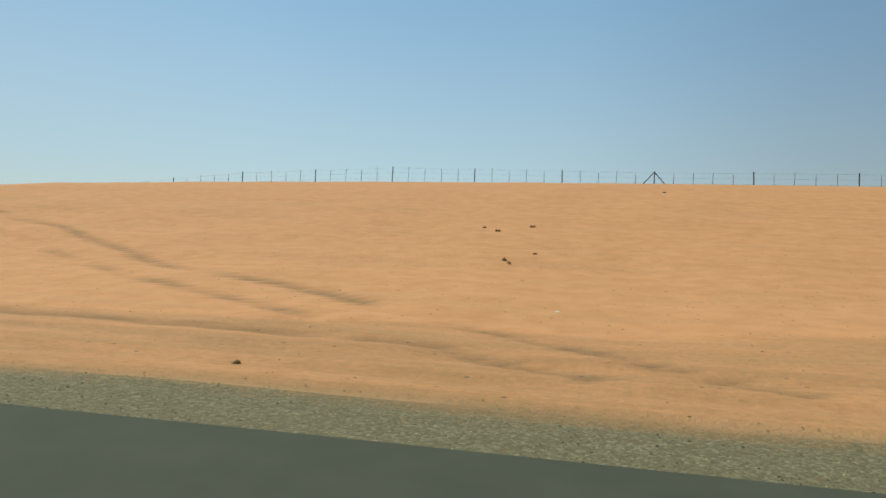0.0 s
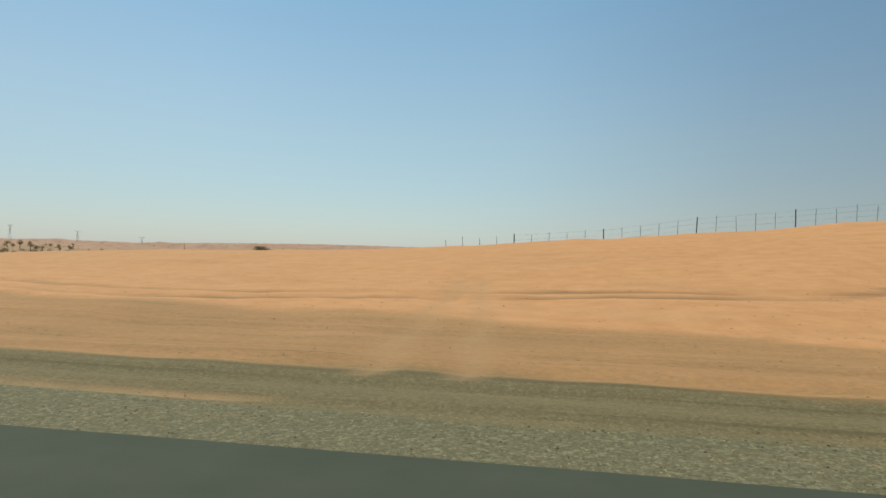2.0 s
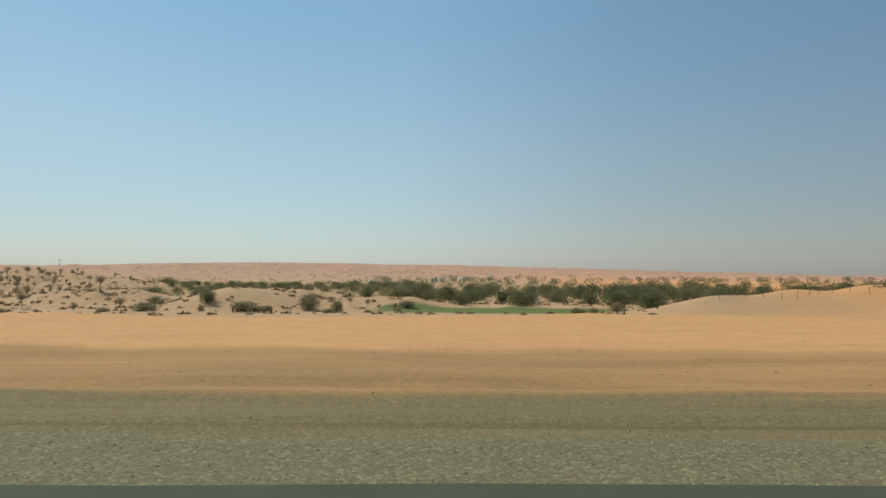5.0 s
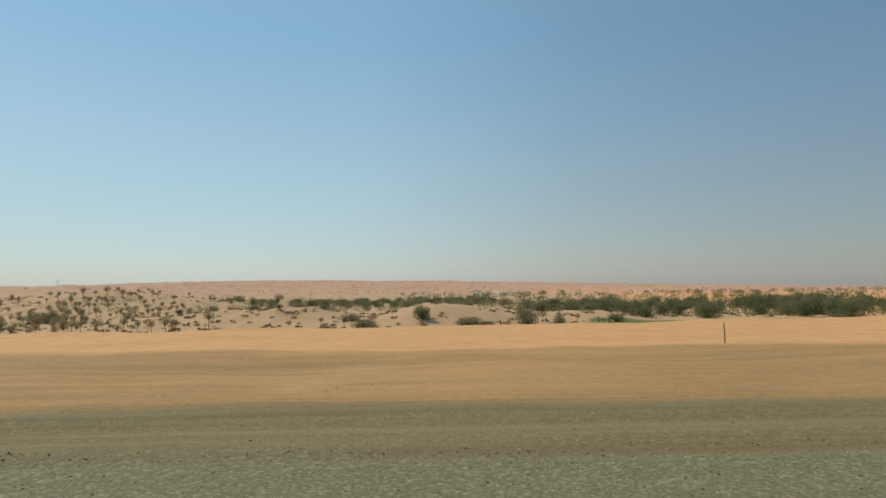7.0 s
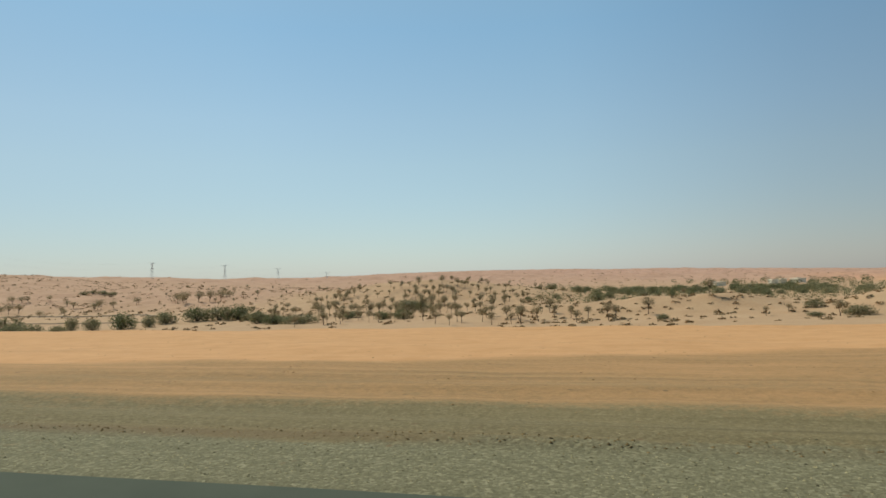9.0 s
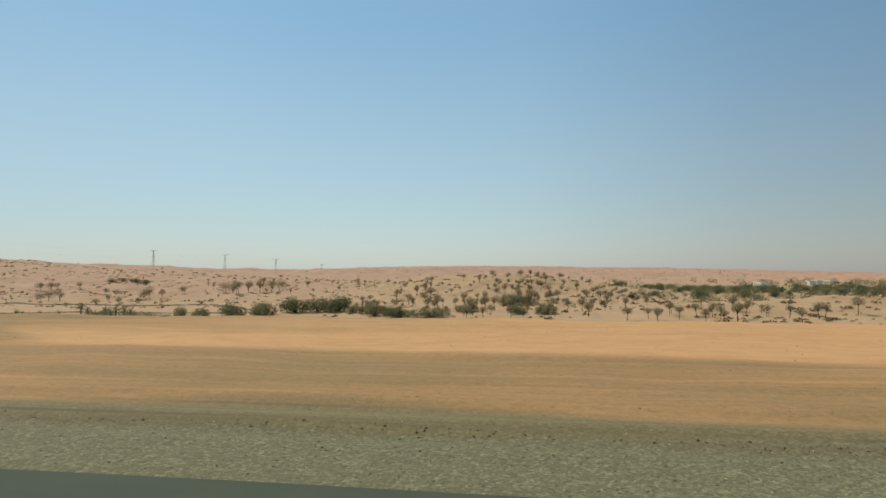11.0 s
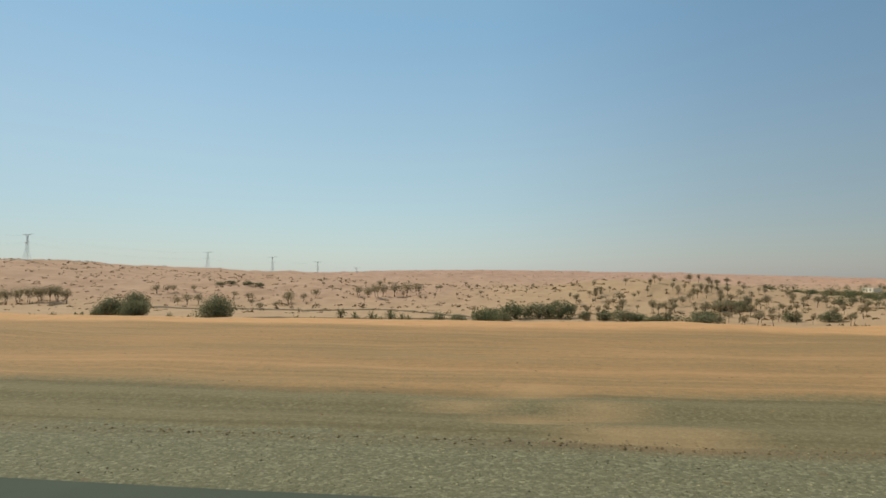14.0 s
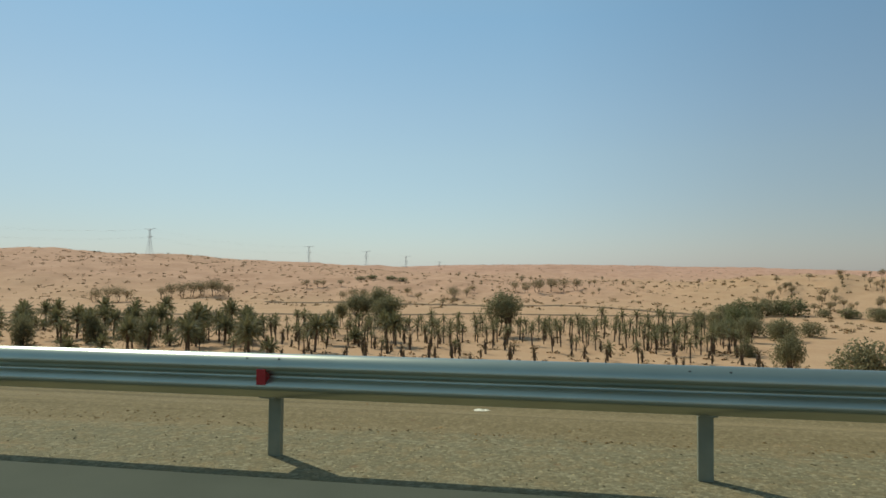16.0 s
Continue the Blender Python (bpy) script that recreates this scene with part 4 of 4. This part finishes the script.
M_scrub = material("scrub", (0.37, 0.255, 0.135), 0.9, var=0.6, scale=0.4, tint=(0.27, 0.20, 0.105), island=0.35, spec=0.1)
tufts("desert_scrub", scatter(2300, -1040, -455, 295, 620, lambda x, y: rng.uniform() < 0.35 + 0.5 * (math.sin(x * .05) * math.sin(y * .043 + x * .01) > -0.2)), 1.35, 12, M_scrub, "low dry desert shrubs scattered over the pale dune slope")
tufts("mound_scrub", scatter(700, -340, -60, 170, 250, lambda x, y: not (-182 < x < -112 and 176 < y < 214)), 1.0, 22, M_scrub, "low dry shrubs scattered over the sandy mounds")
tufts("knoll_scrub", scatter(330, -480, -330, 210, 450), 1.3, 20, M_scrub, "dry brown shrubs between the thorn trees of the knoll")
tufts("far_scrub", scatter(1800, -1500, 500, 560, 1700), 1.8, 8, M_scrub, "sparse dark shrubs dotting the far red dunes")
tufts("grove_scrub", scatter(520, -690, -505, 118, 210), 0.8, 14, M_scrub, "dry weeds between the palm trunks")


# ---- fence on the dune ----
def make_fence():
    ob = thing("fence", "wire fence of thin dark iron posts along the dune crest", "fence")
    tops = ([60, 2, -18, -32, -45, -59, -66, -80], [7.2, 7.4, 7.7, 7.2, 6.05, 4.65, 3.6, 2.6])
    tall_me, thin_me = Shape().tube([(0, 0, -2.2), (0, 0, 0)], [.042, .042], 6).mesh("fence_post", M_iron), Shape().tube([(0, 0, -2.2), (0, 0, 0)], [.017, .017], 5).mesh("fence_post", M_iron)
    line = []
    for k in range(-38, 55):
        x = -4.2 - 1.366 * k
        big = k % 5 == 0
        z = float(np.interp(-x, [-v for v in tops[0]], tops[1])) - (0 if big else 0.12 + 0.12 * math.sin(k * 2.7))
        o = part("fence_post", tall_me if big else thin_me, M_iron, ob)
        o.location = (x, 54.6 + 0.01 * -x, z)
        o.rotation_euler = (rng.uniform(-.03, .03), rng.uniform(-.04, .04), 0)
        if big:
            line.append((x, 54.6 + 0.01 * -x, z))
    for d in (0.12, 0.5, 0.9):
        part("wire", Shape().tube([(x, y, z - d) for x, y, z in line], [.004] * len(line), 3), M_iron, ob)
    for sg in (-1, 1):
        part("brace", Shape().beam((2.6, 54.6, 7.35), (2.6 + sg * 1.0, 54.6, 6.2), .035), M_iron, ob)
    return ob


make_fence()


# ---- marker stakes along the brow ----
for k in range(5):
    x = -94 - 45.6 * k
    y = float(np.interp(-x, [94, 139, 185, 231, 276, 322, 460, 560], [44, 25, 20, 16.4, 20, 18, 18, 14]))
    solo("marker_stake", Shape().tube([(0, 0, -.1), (0.01, 0, .25), (0, 0, .48)], [.016, .016, .014], 6), M_wood, "thin dark marker stake standing in the sand", "stake", "marker stakes").matrix_basis = pose(x, y, H(x, y), rng.uniform(-3, 3), rng.uniform(-3, 3), 0)


solo("marker_stake", Shape().tube([(0, 0, -.1), (0.01, 0, .16), (0, 0, .31)], [.012, .012, .01], 6), M_wood, "thin dark marker stake standing in the sand", "stake", "marker stakes").matrix_basis = pose(-460.8, 9.9, H(-460.8, 9.9), 2, -1, 0)


# ---- guardrail ----
def make_guardrail():
    ob = thing("guardrail", "galvanised steel W-beam guardrail with red reflectors beside the road", "guardrail")
    RY = 4.66
    prof = [(.004, .310), (-.022, .305), (-.045, .292), (-.064, .273), (-.077, .250), (-.083, .228), (-.082, .208), (-.072, .193), (-.022, .172), (-.015, .160), (-.015, .150),
            (-.022, .138), (-.078, .110), (-.083, .096), (-.083, .074), (-.078, .060), (-.030, .025), (-.012, .004), (.0, .0)]

    def drop(x):
        return 0.0 if x < -519.5 else (x + 519.5) * 0.168
    joints = [-514.9, -516.5, -518.1, -519.5] + [-519.5 - 2.97 * k for k in range(1, 46)]
    for a, b in zip(joints, joints[1:]):
        s = Shape()
        v, f, n = [], [], len(prof)
        for x in (a + 0.12 * (a < -519), b):
            for thick in (0, 1):
                v += [(x, RY + dy + 0.004 * thick - 0.0015 * (a < -519.6) * (x != b), 0.41 + dz - drop(x)) for dy, dz in prof]
        for i in range(n - 1):
            f += [(i, i + 1, 2 * n + i + 1, 2 * n + i), (n + i + 1, n + i, 3 * n + i, 3 * n + i + 1)]
        f += [(0, 2 * n, 3 * n, n), (n - 1, 2 * n - 1, 4 * n - 1, 3 * n - 1)]
        s.add(v, f)
        part("beam", s, M_steel, ob, "", True)
    post_me = Shape()
    w = [(-.047, 0), (.047, 0), (.047, .05), (.04, .05), (.04, .008), (-.04, .008), (-.04, .05), (-.047, .05)]
    post_me.add([(x, y, z) for z in (-.4, .70) for x, y in w], [tuple(range(8))[::-1], tuple(range(8, 16))] + [(i, (i + 1) % 8, 8 + (i + 1) % 8, 8 + i) for i in range(8)])
    post_me = post_me.mesh("post", M_post)
    spacer_me = Shape().box(-.055, -.13, .40, .055, 0.0, .70, .004).mesh("spacer", M_post)
    bolt_me = Shape().tube([(0, 0, 0), (0, -.004, .016)], [.013, .010], 6).mesh("bolt", M_iron)
    refl = Shape().box(-.034, -.012, -.055, .034, .06, .055, .004).mesh("reflector", M_red)
    for k, x in enumerate([-516.5, -518.1] + [-519.5 - 2.97 * k for k in range(46)]):
        d = drop(x)
        o = part("post", post_me, M_post, ob)
        o.location = (x, RY + .135, -d * .75)
        o.rotation_euler = (0, rng.uniform(-.015, .015), 0)
        sp = part("spacer", spacer_me, M_post, ob)
        sp.location = (x, RY + .134, -d)
        for e in (-.12, .12):
            bo = part("bolt", bolt_me, M_iron, ob, "dark bolt head on the beam")
            bo.location = (x + e, RY - .05, .41 + .268 - d)
        if k >= 2 and (k - 2) % 3 == 0:
            re = part("reflector", refl, M_red, ob, "small red reflector plate")
            re.location = (x, RY - .078, .565)
    part("end_post", Shape().box(-515.0, RY + .06, -.3, -514.75, RY + .3, .33, .03), M_post, ob, "squat grey end post")
    return ob


make_guardrail()


# ---- pylons and line ----
def make_pylon():
    ob = thing("pylon", "grey steel lattice power pylon with wide cross arms", "pylon", "power line pylons")
    tall, legs = 26.0, 2.6

    def at(c, u):
        k = legs * (1 - u) ** 2 + 0.5
        return Vector((c[0] * k, c[1] * k, tall * u))
    body = Shape()
    cs = ((-1, -1), (1, -1), (1, 1), (-1, 1))
    for c in cs:
        body.tube([at(c, v) for v in (-.02, .2, .38, .54, .8, 1)], [.075] * 6, 4)
    lv = [0, .2, .38, .54, .68, .8, .9, 1]
    for a, b in zip(lv, lv[1:]):
        for i in range(4):
            body.beam(at(cs[i], a), at(cs[(i + 1) % 4], b), .035)
            body.beam(at(cs[(i + 1) % 4], a), at(cs[i], b), .035)
            body.beam(at(cs[i], b), at(cs[(i + 1) % 4], b), .03)
    part("lattice", body, M_pylon, ob)
    for z, w in ((tall, 7.0), (tall - 6.5, 3.6)):
        for sg in (-1, 1):
            s = Shape()
            tip = Vector((0, sg * w, z + .2))
            for q in (-.55, .55):
                s.beam((q, 0, z), tip, .07)
                s.beam((q, 0, z - .9), tip, .06)
            for u in (.25, .5, .75):
                s.beam(Vector((-.55, 0, z)).lerp(tip, u), Vector((-.55, 0, z - .9)).lerp(tip, u), .05)
                s.beam(Vector((.55, 0, z)).lerp(tip, u), Vector((.55, 0, z - .9)).lerp(tip, u), .05)
            part("cross_arm", s, M_pylon, ob)
    return ob


PYLONS = [(-968, 340, 37.0), (-902, 526, 38.5), (-838, 714, 30.5), (-808, 821, 28.3), (-784, 921, 24.5), (-765, 1050, 19)]
first, ends = None, []
for (x, y, top) in PYLONS:
    m = pose(x, y, top - 28.0, 0, 0, 72)
    if first is None:
        first = make_pylon()
        first.matrix_basis = m
    else:
        first_keep = first.matrix_basis.copy()
        first.matrix_basis = Matrix.Identity(4)
        copy_thing(first, m)
        first.matrix_basis = first_keep
    ends.append([m @ Vector((0, sg * w, z)) for z, w in ((25.6, 7.0), (19.2, 3.6)) for sg in (-1, 1)])
for k in range(4):
    ob = thing("power_line", "thin sagging power cables strung between pylons", "power cable", "power line spans") if k == 0 else ob
    for a, b in zip(ends, ends[1:]):
        pts = [a[k].lerp(b[k], i / 12) - Vector((0, 0, 4.5 * (1 - (i / 6 - 1) ** 2))) for i in range(13)]
        part("cable", Shape().tube(pts, [.016] * 13, 3), M_pylon, ob)


# ---- houses beyond the plantation ----
def house(x, y, w, d, h, turn):
    ob = thing("house", "low white plastered flat-roofed house among trees", "house", "white houses")
    ob.matrix_basis = pose(x, y, H(x, y), 0, 0, turn)
    part("wall", Shape().box(-w / 2, 0, -.5, w / 2, d, h, .02), M_wall, ob)
    part("roof", Shape().box(-w / 2 - .25, -.25, h, w / 2 + .25, d + .25, h + .45, .05), M_wall, ob)
    for k in range(int(w // 3.5)):
        cx = -w / 2 + 1.7 + 3.5 * k
        if k == 1:
            part("door", Shape().box(cx - .5, -.06, 0, cx + .5, -.01, 2.1, .01), M_wood, ob)
        else:
            win = part("window", Shape().box(cx - .65, -.05, 1.0, cx + .65, -.01, 2.2, .01), M_glass, ob)
            part("sill", Shape().box(cx - .75, -.12, .92, cx + .75, -.01, 1.0, .01), M_roof, win)
    return ob


for v in ((-239, 567, 12, 7, 2.7, -76), (-192, 607, 6, 6, 2.8, -70), (-184, 613, 4, 5, 3.4, -74), (-166, 645, 11, 7, 3.0, -72)):
    house(*v)


# ---- roadside litter and debris ----
def crumple(spine, hw, high, seed, fine=1.0):
    """A bunch of crumpled plastic along a line, with sharp folds."""
    s, r2 = Shape(), np.random.RandomState(seed)
    folds = [(r2.uniform(-.3, .3), f * fine, r2.uniform(0, 6), r2.uniform(.6, 1.1)) for f in (17, 27, 42, 66, 105)]
    nu, nv, V = 24 * len(spine), 30, []
    for i in range(nu + 1):
        u = i / nu
        t = u * (len(spine) - 1)
        k = min(int(t), len(spine) - 2)
        c = Vector((*spine[k], 0)).lerp(Vector((*spine[k + 1], 0)), t - k)
        d = (Vector((*spine[-1], 0)) - Vector((*spine[0], 0))).normalized()
        sd = Vector((-d.y, d.x, 0))
        end = min(1.0, 5 * u + .06, 5 * (1 - u) + .06)
        wide = hw * end * (1 + .2 * math.sin(u * 11 + seed) + .12 * math.sin(u * 29 + 2 * seed))
        for j in range(nv + 1):
            w = j / nv * 2 - 1
            p = c + sd * w * wide
            z = high * .8 * (1 - w * w) ** .65 * (.75 + .12 * math.sin(u * 8 + 2.3 * seed) * math.sin(u * 17 + seed))
            for turn, f, ph, amp in folds:
                e = (p.x * math.sin(turn) + p.y * math.cos(turn)) * f + ph + .9 * math.sin(p.x * 4 * fine + f) + .5 * math.sin(p.x * 9 * fine + ph)
                z += (1 - abs(math.sin(e))) ** 1.5 * amp * .85 / f * (1 - w * w)
            V.append((p.x, p.y, -.028 + max(z * end ** .5, .004)))
    n = nv + 1
    return s.add(V, [(i * n + j, (i + 1) * n + j, (i + 1) * n + j + 1, i * n + j + 1) for i in range(nu) for j in range(nv)])


def make_sheet():
    """A torn sheet of plastic, crumpled into several bunches."""
    ob = thing("plastic_sheet", "crumpled white plastic sheet lying on the gravel verge", "plastic sheet")
    bunches = [  # line, half width, height
        ([(-512.66, 5.34), (-512.3, 5.42), (-511.9, 5.40), (-511.35, 5.44)], .16, .075), ([(-512.5, 5.45), (-512.3, 5.60), (-512.0, 5.5)], .12, .13),
        ([(-511.55, 5.5), (-511.2, 5.55), (-510.85, 5.45), (-510.42, 5.25)], .18, .11), ([(-511.35, 5.30), (-511.0, 5.24), (-510.6, 5.26)], .12, .08),
        ([(-511.66, 5.02), (-511.4, 5.08), (-511.12, 5.12)], .08, .06), ([(-510.9, 4.72), (-510.6, 4.74), (-510.2, 4.66), (-509.88, 4.70)], .16, .10),
        ([(-510.55, 5.12), (-510.3, 5.0), (-509.95, 4.82)], .15, .105)]
    for q, (spine, hw, high) in enumerate(bunches):
        part("fold", crumple(spine, hw, high, 30 + q), M_plastic, ob)
    return ob


make_sheet()


def make_tread():
    """A strip of tyre tread, curved and lying on its edge."""
    s = Shape()
    v, f, n = [], [], 24
    for i in range(n + 1):
        u = i / n
        x = -273.98 + .80 * u
        y = 4.52 - .12 * math.sin(min(u * 1.25, 1) * math.pi * .8) + .34 * max(0, u - .45) ** 1.5
        z = -.04 + .06 * max(0, u - .6) ** 1.3
        w, h = .045 * min(1, 5 * u + .2), .062 + .03 * u
        h *= min(1, 6 * u + .35)
        v += [(x, y, z), (x, y + w, z), (x + .006, y + w, z + h * .9), (x, y + w * .45, z + h), (x, y, z + h * (.93 + .05 * (i % 2)))]
    for i in range(n):
        f += [(i * 5 + k, i * 5 + (k + 1) % 5, i * 5 + 5 + (k + 1) % 5, i * 5 + 5 + k) for k in range(5)]
    f += [(4, 3, 2, 1, 0), tuple(range(n * 5, n * 5 + 5))]
    return solo("tyre_scrap", s.add(v, f), M_rubber, "curved black strip of shed tyre tread on gravel", "tyre scrap")


make_tread()


def lump(rng, sx, sy, sz):
    """A rough stone or crumpled scrap: a bent octahedron."""
    d = [(1, 0, 0), (0, 1, 0), (-1, 0, 0), (0, -1, 0), (0, 0, 1), (0, 0, -.35)]
    v = [(a * sx * rng.uniform(.7, 1.2), b * sy * rng.uniform(.7, 1.2), c * sz * rng.uniform(.7, 1.2)) for a, b, c in d]
    return v, [(0, 1, 4), (1, 2, 4), (2, 3, 4), (3, 0, 4), (1, 0, 5), (2, 1, 5), (3, 2, 5), (0, 3, 5)]


def rock(x, y, w, h, mat, name, label, category, bits=5):
    s = Shape()
    for k in range(bits):
        v, f = lump(rng, w * rng.uniform(.25, .5), w * rng.uniform(.2, .35), h * rng.uniform(.5, 1))
        ox, oy = rng.uniform(-.4, .4) * w, rng.uniform(-.2, .2) * w
        s.add([(a + ox, b + oy, c + h * .15) for a, b, c in v], f)
    ob = solo(name, s, mat, label, category)
    ob.location = (x, y, H(x, y))
    return ob


rock(-425.4, 5.36, .085, .06, M_darkrock, "rock", "dark rough rock lying on the gravel verge", "rock", 12)
rock(-217.8, 7.6, .13, .06, M_plastic, "plastic_bag", "pale crumpled plastic bag on the sand", "plastic bag")
for x, y, w in ((-496.1, 8.85, .2), (-492.1, 9.2, .24), (-425, 6.2, .045), (-422.6, 6.5, .05), (-433, 13, .12), (-142, 12, .16), (-1, 13.0, .11), (-52.3, 7.9, .07), (-217, 16.5, .1), (-545, 6.9, .12), (-213.4, 6.3, .07), (-256, 10.5, .12)):
    rock(x, y, w * 1.15, .022, M_plastic, "paper_scrap", "small pale scrap of litter on the sand", "litter", 5)
for x, y, w in ((-511.3, 8.15, .3), (-510.7, 8.0, .26), (-510.1, 7.95, .24)):
    solo("plastic_scrap", crumple([(-w / 2, 0), (0, .03), (w / 2, -.02)], .05, .022, int(w * 100), 2.0), M_plastic, "crumpled grey-white plastic scrap on the verge", "litter").location = (x, y, H(x, y) + .026)
for x, y, w, h in ((-56.7, 9.7, .09, .07), (-137.4, 10.8, .11, .1), (-140, 9.8, .13, .07), (-2.9, 19.6, .12, .1), (-4, 7.0, .1, .05), (-400, 13.1, .08, .06), (-217.2, 16.2, .1, .07), (-521, 9.8, .12, .07), (-518.2, 10.6, .12, .05), (-503, 14, .1, .08), (-5.1, 27.4, .16, .06), (-4.4, 26.6, .2, .1), (-3.2, 27.7, .2, .07), (-2.4, 21.7, .12, .06), (-3.1, 20.1, .12, .12), (2.5, 41.8, .3, .1), (-39.3, 6.2, .09, .04)):
    rock(x, y, w, h, M_stone, "rock", "small dark stone lying on orange sand", "rock")


def plank(x, y, length, turn, name="stick", label="weathered wooden stick lying on the sand"):
    ob = solo(name, Shape().tube([(-length / 2, 0, .006), (0, .008, .01), (length / 2, 0, .006)], [.007, .009, .006], 6), M_wood, label, "stick")
    ob.matrix_basis = pose(x, y, H(x, y) + .004, 0, 1, turn)


plank(-513.1, 8.2, .3, 2)
plank(-509.86, 4.56, .34, 14)
plank(-393.1, 5.1, .18, -3)
rock(-393.05, 5.12, .07, .07, M_wood, "wood_chunk", "dark wedge of broken wood on gravel", "wood chunk", 3)


# ---- earth bunds across the wadi ----
def bund(line, high, wide):
    s = Shape()
    pts = [Vector((*p, 0)) for p in line]
    fine = [a.lerp(b, k / 14) for a, b in zip(pts, pts[1:]) for k in range(14)] + [pts[-1]]
    zs = height(np.array([p.x for p in fine]), np.array([p.y for p in fine]))
    v = []
    for i, (p, z) in enumerate(zip(fine, zs)):
        hh = high * (0.7 + 0.3 * math.sin(i * 1.7) * math.sin(i * .6 + 1))
        v += [(p.x, p.y - wide, z - .3), (p.x, p.y - wide * .25, z + hh), (p.x, p.y + wide * .25, z + hh * .95), (p.x, p.y + wide, z - .3)]
    s.add(v, [(i * 4 + k, i * 4 + 4 + k, i * 4 + 5 + k, i * 4 + 1 + k) for i in range(len(fine) - 1) for k in range(3)])
    return solo("earth_bund", s, M_bund, "low dark earth bund across the pale wadi floor", "earth bund", "wadi bunds", smooth=True)


M_bund = material("dark_earth", (0.17, 0.115, 0.07), 0.95, var=0.7, scale=0.8, tint=(0.24, 0.165, 0.10), bump=0.6, bump_scale=3)
bund([(-790, 233), (-700, 244), (-636, 253), (-580, 265), (-500, 271)], .55, 1.3)
bund([(-700, 324), (-620, 320), (-585, 313), (-557, 326), (-528, 304), (-494, 267)], .8, 1.8)


# ---- posts and scrub on the spur ----
for k in range(12):
    x = -108 + 3.4 * k
    y = 166 + 2 * math.sin(k)
    solo("spur_post", Shape().tube([(0, 0, -.2), (.04, 0, 1.2), (0, 0, 2.2 + .6 * math.sin(k * 3))], [.07, .06, .05], 5), M_wood, "leaning grey wooden post on the sandy spur", "post", "posts on the spur").matrix_basis = pose(x, y, H(x, y), rng.uniform(-12, 12), rng.uniform(-12, 12), 0)


# ---- loose stones ----
def pebbles(name, n, x0, x1, yfun, lo, hi, mat, label):
    d = np.array([(1, 0, 0), (0, 1, 0), (-1, 0, 0), (0, -1, 0), (0, 0, 1), (0, 0, -.35)])
    f = np.array([(0, 1, 4), (1, 2, 4), (2, 3, 4), (3, 0, 4), (1, 0, 5), (2, 1, 5), (3, 2, 5), (0, 3, 5)])
    xs, ys = rng.uniform(x0, x1, n), yfun(n)
    c = np.stack([xs, ys, height(xs, ys)], -1)
    r = lo + (hi - lo) * rng.uniform(size=n) ** 3
    V = c[:, None] + d * (r[:, None] * [1, .8, .55])[:, None] * rng.uniform(.7, 1.25, (n, 6, 1))
    F = f[None] + 6 * np.arange(n)[:, None, None]
    me = bpy.data.meshes.new(name)
    me.from_pydata(V.reshape(-1, 3).tolist(), [], F.reshape(-1, 3).tolist())
    me.materials.append(mat)
    return tagged(new(name, me), label, "stones", kind="stuff")


pebbles("verge_gravel", 150000, -570, 20, lambda n: 4.42 + 1.7 * rng.beta(1.0, 1.6, n), .004, .017, M_pebble, "loose grey and tan gravel along the asphalt edge")
pebbles("sand_stones", 15000, -570, 25, lambda n: 6.2 + 17 * rng.beta(1.2, 2.2, n), .006, .024, M_stone, "small brown stones strewn over orange sand")
pebbles("windrow_clods", 24000, -570, -215, lambda n: 5.78 + 0.11 * rng.normal(size=n), .005, .022, M_clod, "dark line of scraped earth clods along the verge")
pebbles("dune_clods", 230, -43, -35, lambda n: 10.3 + 0.4 * rng.normal(size=n), .012, .04, M_stone, "scattered brown clods at the foot of the dune")
